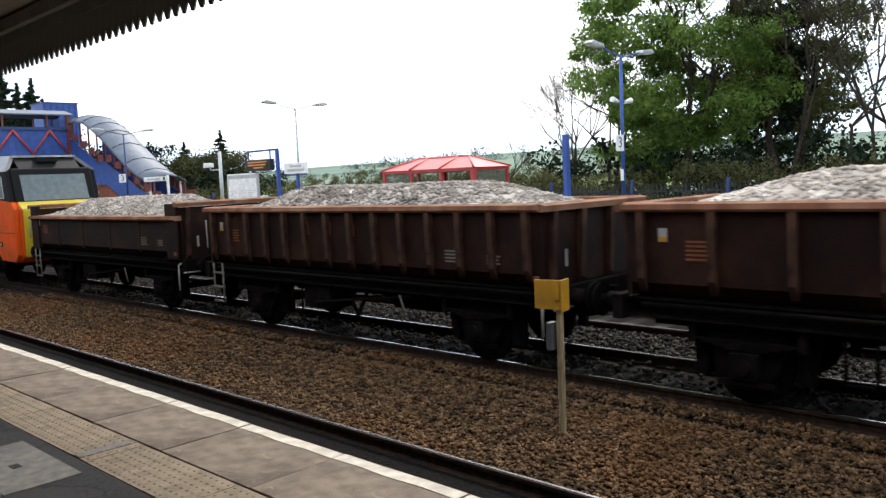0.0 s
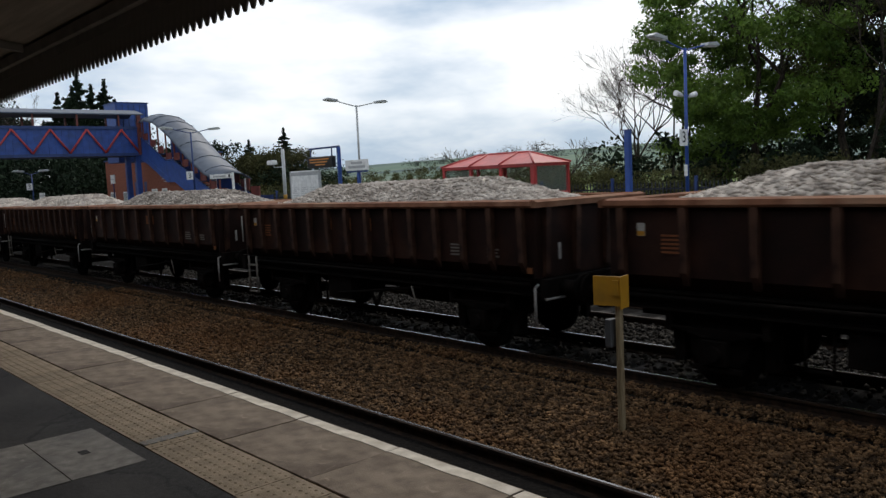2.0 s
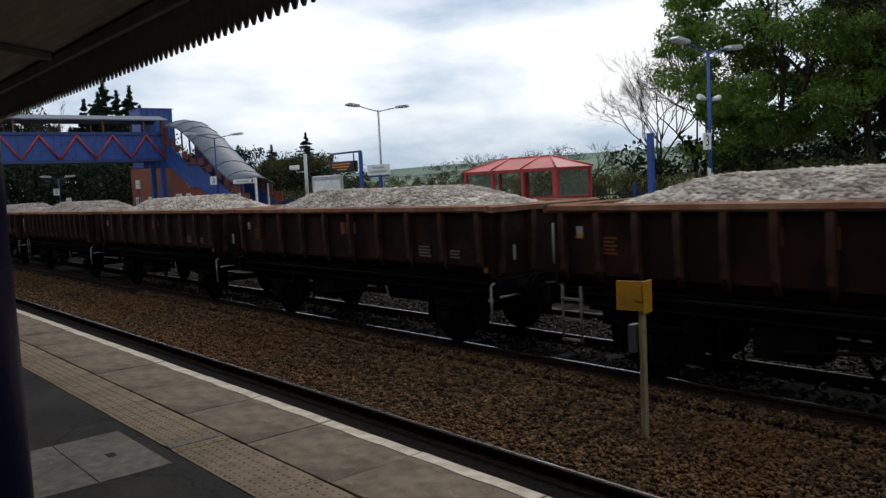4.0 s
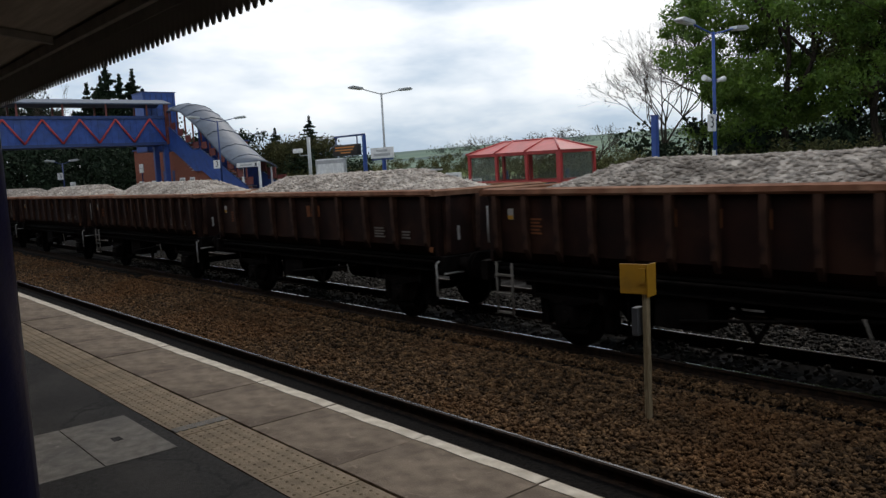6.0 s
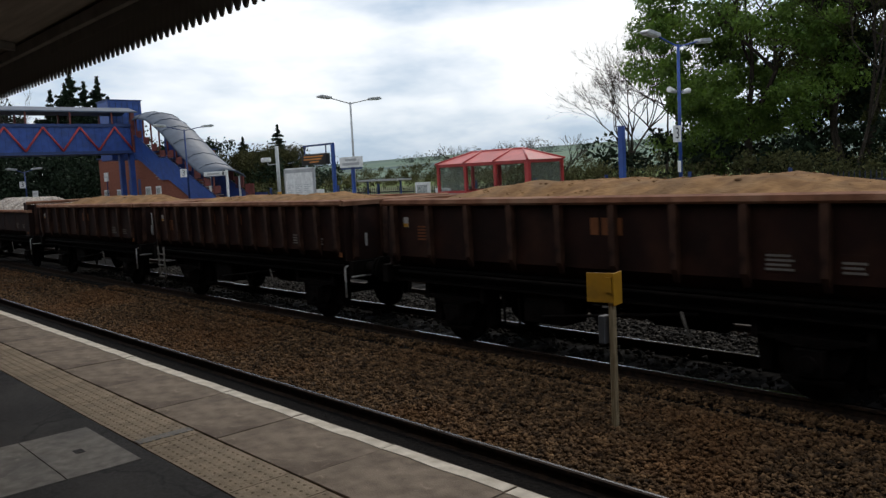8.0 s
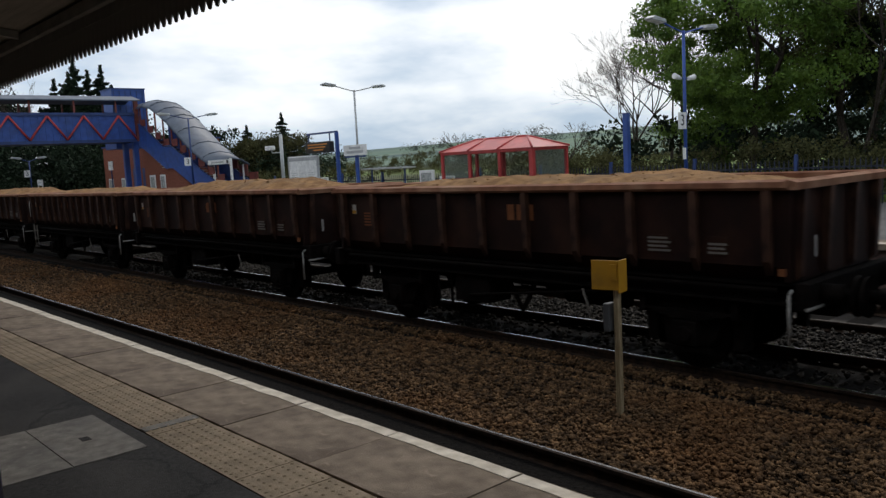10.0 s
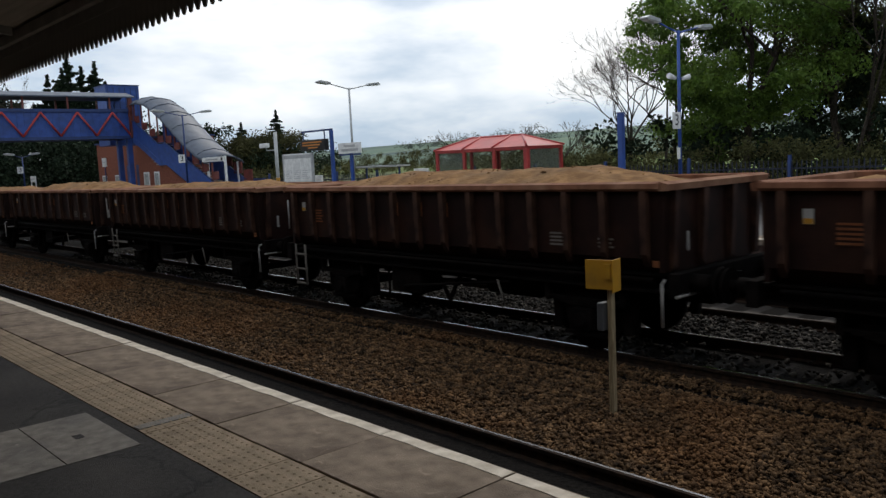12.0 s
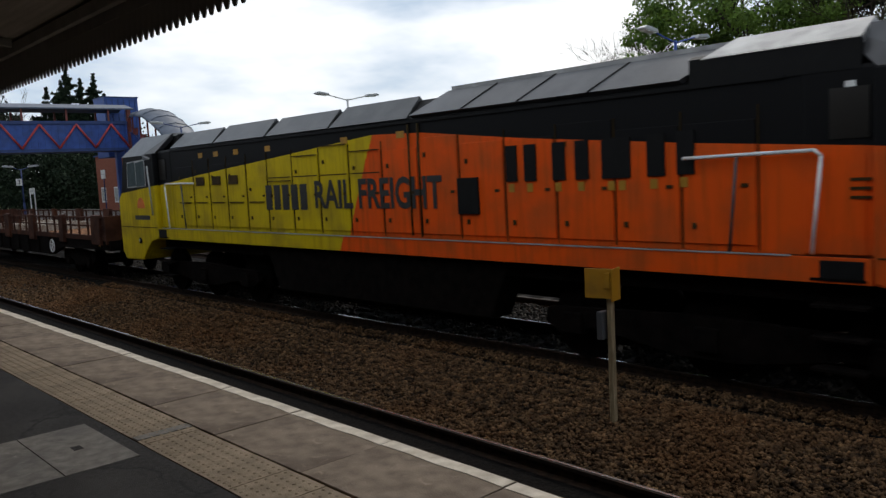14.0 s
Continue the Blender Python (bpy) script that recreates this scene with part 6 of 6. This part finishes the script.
def conifer(x, y, h, w, seed, z=-0.4, label="dark green conifer with a ragged pointed top"):
    t = thing("conifer", pose(x, y, z), label, "tree", "conifers")
    part("trunk", Shape().tube((0, 0, 0), (0, 0, h * 0.96), h * 0.018, 0.02, 7), M_BARK, t)
    r = np.random.default_rng(seed)
    cs, rs = [], []
    for i in range(8):
        cs.append((0, 0, h * (0.93 + 0.01 * i)))
        rs.append(0.22 - 0.02 * i)
    for lv in range(19):
        for i in range(9):
            k = (lv + r.uniform(-0.3, 1.3)) / 19.6
            k = max(0.0, k)
            a = r.uniform(0, 6.28)
            reach = w / 2 * (1 - k) ** 0.85 * r.uniform(0.5, 1.25)
            for f in (0.25, 0.5, 0.75, 1.0):
                cs.append((reach * f * math.cos(a), reach * f * math.sin(a), h * (0.05 + 0.9 * k) - reach * 0.22 * f + reach * 0.16 * f * f))
                rs.append((0.05 * w * (1 - 0.75 * k) + 0.03) * (1.15 - 0.65 * f))
    part("crown", leaf_mesh("crown", cs, rs, 44, 0.014 * h, M_LEAF_DARK, seed, 0.55), M_LEAF_DARK, t)


def thicket(name, label, box, n, rad, per, leaf, mat, seed, base=-0.4):
    r = np.random.default_rng(seed)
    x0, x1, y0, y1, h0, h1 = box
    cs, rs = [], []
    for i in range(n):
        x, y = r.uniform(x0, x1), r.uniform(y0, y1)
        top = h0 + (h1 - h0) * (0.5 + 0.5 * noise.noise((x * 0.35, y * 0.35, seed)))
        cs.append((x, y, base + top * r.random() ** 0.7))
        rs.append(rad * r.uniform(0.5, 1.3))
    o = new(name, leaf_mesh(name, cs, rs, per, leaf, mat, seed, 0.8))
    return tagged(o, label, "bushes", kind="stuff")


leafy_tree(-15.6, 30.5, 14.2, 8.8, 11, M_LEAF, n=350, per=235, leaf=0.15, clump=0.85)
leafy_tree(-11.9, 32.5, 12.8, 5.6, 12, M_LEAF_OLIVE, n=150, per=200, leaf=0.14, clump=0.95, label="broad tree in thin olive-brown spring leaf")
leafy_tree(-18.0, 33.0, 8.6, 4.6, 14, M_LEAF, n=60, per=340, leaf=0.15, label="younger chestnut tree in fresh green leaf")
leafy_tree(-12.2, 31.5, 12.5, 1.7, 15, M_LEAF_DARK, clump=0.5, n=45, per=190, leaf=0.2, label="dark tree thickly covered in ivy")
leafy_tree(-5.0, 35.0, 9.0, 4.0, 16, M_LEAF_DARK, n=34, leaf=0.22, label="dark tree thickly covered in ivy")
for i, (x, y, h) in enumerate(((-21.9, 31.5, 8.5), (-22.4, 32.6, 8.0), (-22.2, 35.0, 10.0), (-20.6, 33.2, 9.6), (-11.2, 29.5, 12.0), (-9.6, 31.0, 13.0), (-8.0, 29.0, 12.0), (-6.2, 30.5, 12.5), (-12.4, 34.5, 13.5), (-4.0, 31.0, 12.0),
                               (-9.0, 35.5, 14.0), (-2.0, 29.5, 10.0))):
    bare_tree(x, y, h, 30 + i, depth=8 if i < 2 else 7, trunk=0.045 + 0.005 * h if i < 4 else 0.03 + 0.004 * h)
thicket("undergrowth", "tangled brown and olive scrub below the trees", (-27, 6, 25.5, 29, 1.2, 2.9), 520, 0.45, 90, 0.12, M_SHRUB, 51)
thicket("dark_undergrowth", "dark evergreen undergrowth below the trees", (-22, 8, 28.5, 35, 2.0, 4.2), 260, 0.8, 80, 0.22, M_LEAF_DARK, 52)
# dark leaf mass added to close bright gaps behind the crowns
thicket("tree_backing", "dark leaf mass added behind the crowns", (-19, -13, 36, 41, 4.0, 7.5), 70, 1.1, 90, 0.26, M_LEAF_DARK, 60)
thicket("grass_verge", "rough grass along the fence foot", (-40, 8, 23.9, 25.4, 0.3, 0.9), 260, 0.35, 30, 0.16, M_LEAF, 53)
# farther growth across the fields
thicket("valley_trees", "hazy olive and brown trees along the valley", (-150, -52, 84, 116, 2.0, 5.0), 420, 1.0, 90, 0.24, M_SHRUB, 66)
thicket("hedge", "brown-green hedgerow beyond the fence", (-66, -34, 52, 66, 0.5, 2.5), 190, 0.5, 90, 0.12, M_SHRUB, 54)
thicket("field_hedge", "olive hedgerow trees in the fields", (-190, -80, 120, 190, 0.6, 3.0), 320, 1.3, 110, 0.24, M_SHRUB, 55)
thicket("dark_hedge", "dark hedge trees beyond the platform", (-82, -62, 36, 46, 2.2, 5.2), 170, 0.9, 70, 0.24, M_LEAF_DARK, 56)
thicket("olive_bush", "yellow-green bushes behind the stairs", (-50, -42, 26, 32, 1.4, 2.6), 60, 0.7, 70, 0.2, M_SHRUB, 57)
thicket("wood_bank", "dark wooded bank beyond the footbridge", (-100, -66, 6, 36, 4.0, 8.0), 800, 1.3, 90, 0.3, M_LEAF_DARK, 58)
thicket("ivy_wood", "dark ivy-clad trees beyond the footbridge", (-90, -85, 14, 23.5, 9.0, 12.5), 260, 1.1, 80, 0.3, M_LEAF_DARK, 64)
# far woods take their haze from the material's colour
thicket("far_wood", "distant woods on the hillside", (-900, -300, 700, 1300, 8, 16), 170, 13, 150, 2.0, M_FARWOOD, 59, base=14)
thicket("brown_copse", "brown budding trees beyond the stairs", (-72, -66, 36.5, 43.5, 4.2, 6.0), 260, 0.8, 90, 0.2, M_SHRUB, 63)
conifer(-75.0, 41.5, 5.4, 9.0, 75)
conifer(-79.0, 43.0, 5.8, 9.0, 76)
conifer(-70.5, 42.5, 7.7, 6.6, 71)
conifer(-68.5, 41.5, 5.8, 9.0, 72)
conifer(-84.0, 46.0, 7.4, 9.0, 73)
for i, (x, y, h) in enumerate(((-86, 26.3, 12.2), (-85, 27.4, 12.8), (-87, 28.6, 14.6), (-86, 29.6, 13.2), (-85, 30.6, 13.6), (-86, 31.9, 11.8), (-87, 33.4, 10.6))):
    conifer(x, y, h, 11.5, 80 + i)
for i, (x, y, h) in enumerate(((-84, 19.0, 13.5), (-83, 21.5, 13.0), (-85, 15.5, 13.5), (-60, 58, 6.5), (-58, 62, 6.0), (-54, 66, 6.5), (-56.5, 64, 6.3), (-80, 52, 7.0), (-77, 50, 6.0))):
    bare_tree(x, y, h, 100 + i, depth=5, trunk=0.12)


# ---- canopy valance boards ----
val = thing("canopy_valance", pose(0, 3.0, 0), "grey sawtooth board valance along the canopy edge", "valance", kind="structure")
part("fascia", Shape().box(-75, 14, -0.02, 0.02, 3.30, 3.62), M_VALANCE, val)
board = Shape().plate([(-0.0609, 3.34), (0.0609, 3.34), (0.0609, 3.10), (0.02, 3.022), (0.0, 3.015), (-0.02, 3.022), (-0.0609, 3.10)], "y", -0.016, -0.004)
bme = board.mesh("valance_board", M_VALANCE)
for i in range(295):
    part("valance_board", bme, M_VALANCE, val, at=pose(-1.0 - i * 0.122, 0, 0))
rest = Shape()
for i in range(260):
    x = -36.99 - i * 0.122
    rest.plate([(x - 0.0609, 3.34), (x + 0.0609, 3.34), (x + 0.0609, 3.10), (x, 3.015), (x - 0.0609, 3.10)], "y", -0.016, -0.004)
tagged(part("far_boards", rest, M_VALANCE, val), kind="stuff")

# ---- hatch cover, coping slabs and tactile tiles of the near platform ----
ht = thing("inspection_cover", pose(-5.72, 1.575, 0), "pale concrete inspection cover set in the tarmac", "cover")
part("slab", Shape().box(-0.52, 0.53, -0.102, 0.365, -0.01, 0.006), M_HATCH, ht, bevel=0.004)
part("slab", Shape().box(-0.52, 0.53, -0.575, -0.107, -0.01, 0.006), M_HATCH, ht, bevel=0.004)
part("lift_point", Shape().box(-0.01, 0.08, 0.10, 0.16, 0.006, 0.008), M_TARMAC, ht)
edge = thing("coping", None, "weathered stone coping slabs with a worn white edge line", "platform edge", kind="structure")
slab = Shape().plate([(2.472, -0.09), (EDGE, -0.09), (EDGE, -0.02), (EDGE - 0.018, 0.0), (2.476, 0.0), (2.472, -0.004)], "x", 0.006, 1.089)
sme = slab.mesh("slab", M_COPING)
lme = Shape().plate([(0.008, 3.082), (0.27, 3.090), (0.55, 3.078), (0.80, 3.093), (1.087, 3.084), (1.087, 3.183), (0.74, 3.190), (0.41, 3.180), (0.008, 3.187)], "z", 0.0, 0.003).mesh("white_line", M_WHITE_LINE)
for i in range(41):
    x = 6.855 - (i + 1) * 1.095 - 0.005
    part("slab", sme, M_COPING, edge, at=pose(x, 0, 0.002 * math.sin(i * 2.3)))
    part("white_line", lme, M_WHITE_LINE, edge, at=pose(x, 0, 0.002 * math.sin(i * 2.3) + 0.001))
tac = thing("tactile_paving", None, "buff blister tiles in a row along the platform", "paving", kind="structure")
tile = Shape().box(0.003, 0.397, 2.046, 2.452, -0.05, 0.0)
flat = tile.mesh("far_tile", M_TACTILE)
for ix in range(6):
    for iy in range(6):
        cx_, cy_ = 0.035 + ix * 0.066, 2.082 + iy * 0.066
        n0 = len(tile.v)
        ring = [(math.cos(a * math.pi / 3), math.sin(a * math.pi / 3)) for a in range(6)]
        tile.v += [(cx_ + 0.014 * c, cy_ + 0.014 * s_, 0.0) for c, s_ in ring] + [(cx_ + 0.008 * c, cy_ + 0.008 * s_, 0.006) for c, s_ in ring]
        tile.f += [(n0 + k, n0 + (k + 1) % 6, n0 + 6 + (k + 1) % 6, n0 + 6 + k) for k in range(6)] + [tuple(n0 + 6 + k for k in range(6))]
        tile.s += [True] * 6 + [False]
tme = tile.mesh("tile", M_TACTILE)
part("worn_stripe", Shape().box(-5.60, -5.50, 2.05, 2.45, 0.0, 0.0068), M_HATCH, tac, "worn pale stripe across the tiles")
for i in range(92):
    part("tile", tme if i < 50 else flat, M_TACTILE, tac, at=pose(6.6 - (i + 1) * 0.4, 0, 0.0015 * math.sin(i * 1.7)))


# ---- what moves: the train ----
DRIFT = [(0, -0.35), (0.5, -0.30), (1, -0.22), (1.5, -0.1), (2, 0.0), (2.5, 0.0), (3, 0.02), (4, 0.15), (5, 0.27), (5.5, 0.3), (6, 0.25), (6.5, 0.3), (7, 0.18), (7.5, 0.05),
         (8, 0.05), (8.5, 0.0), (9.5, -0.03), (11, -0.05), (11.5, -0.07), (12, 0.0), (12.5, -0.08), (13, 0.04), (13.5, 0.1), (14, 0.33)]


def motions():
    for ob, place, z in MOVING:
        walk(ob, [(t, pose(place - SPEED * t + d, TRACK_2, z)) for t, d in DRIFT])


motions()
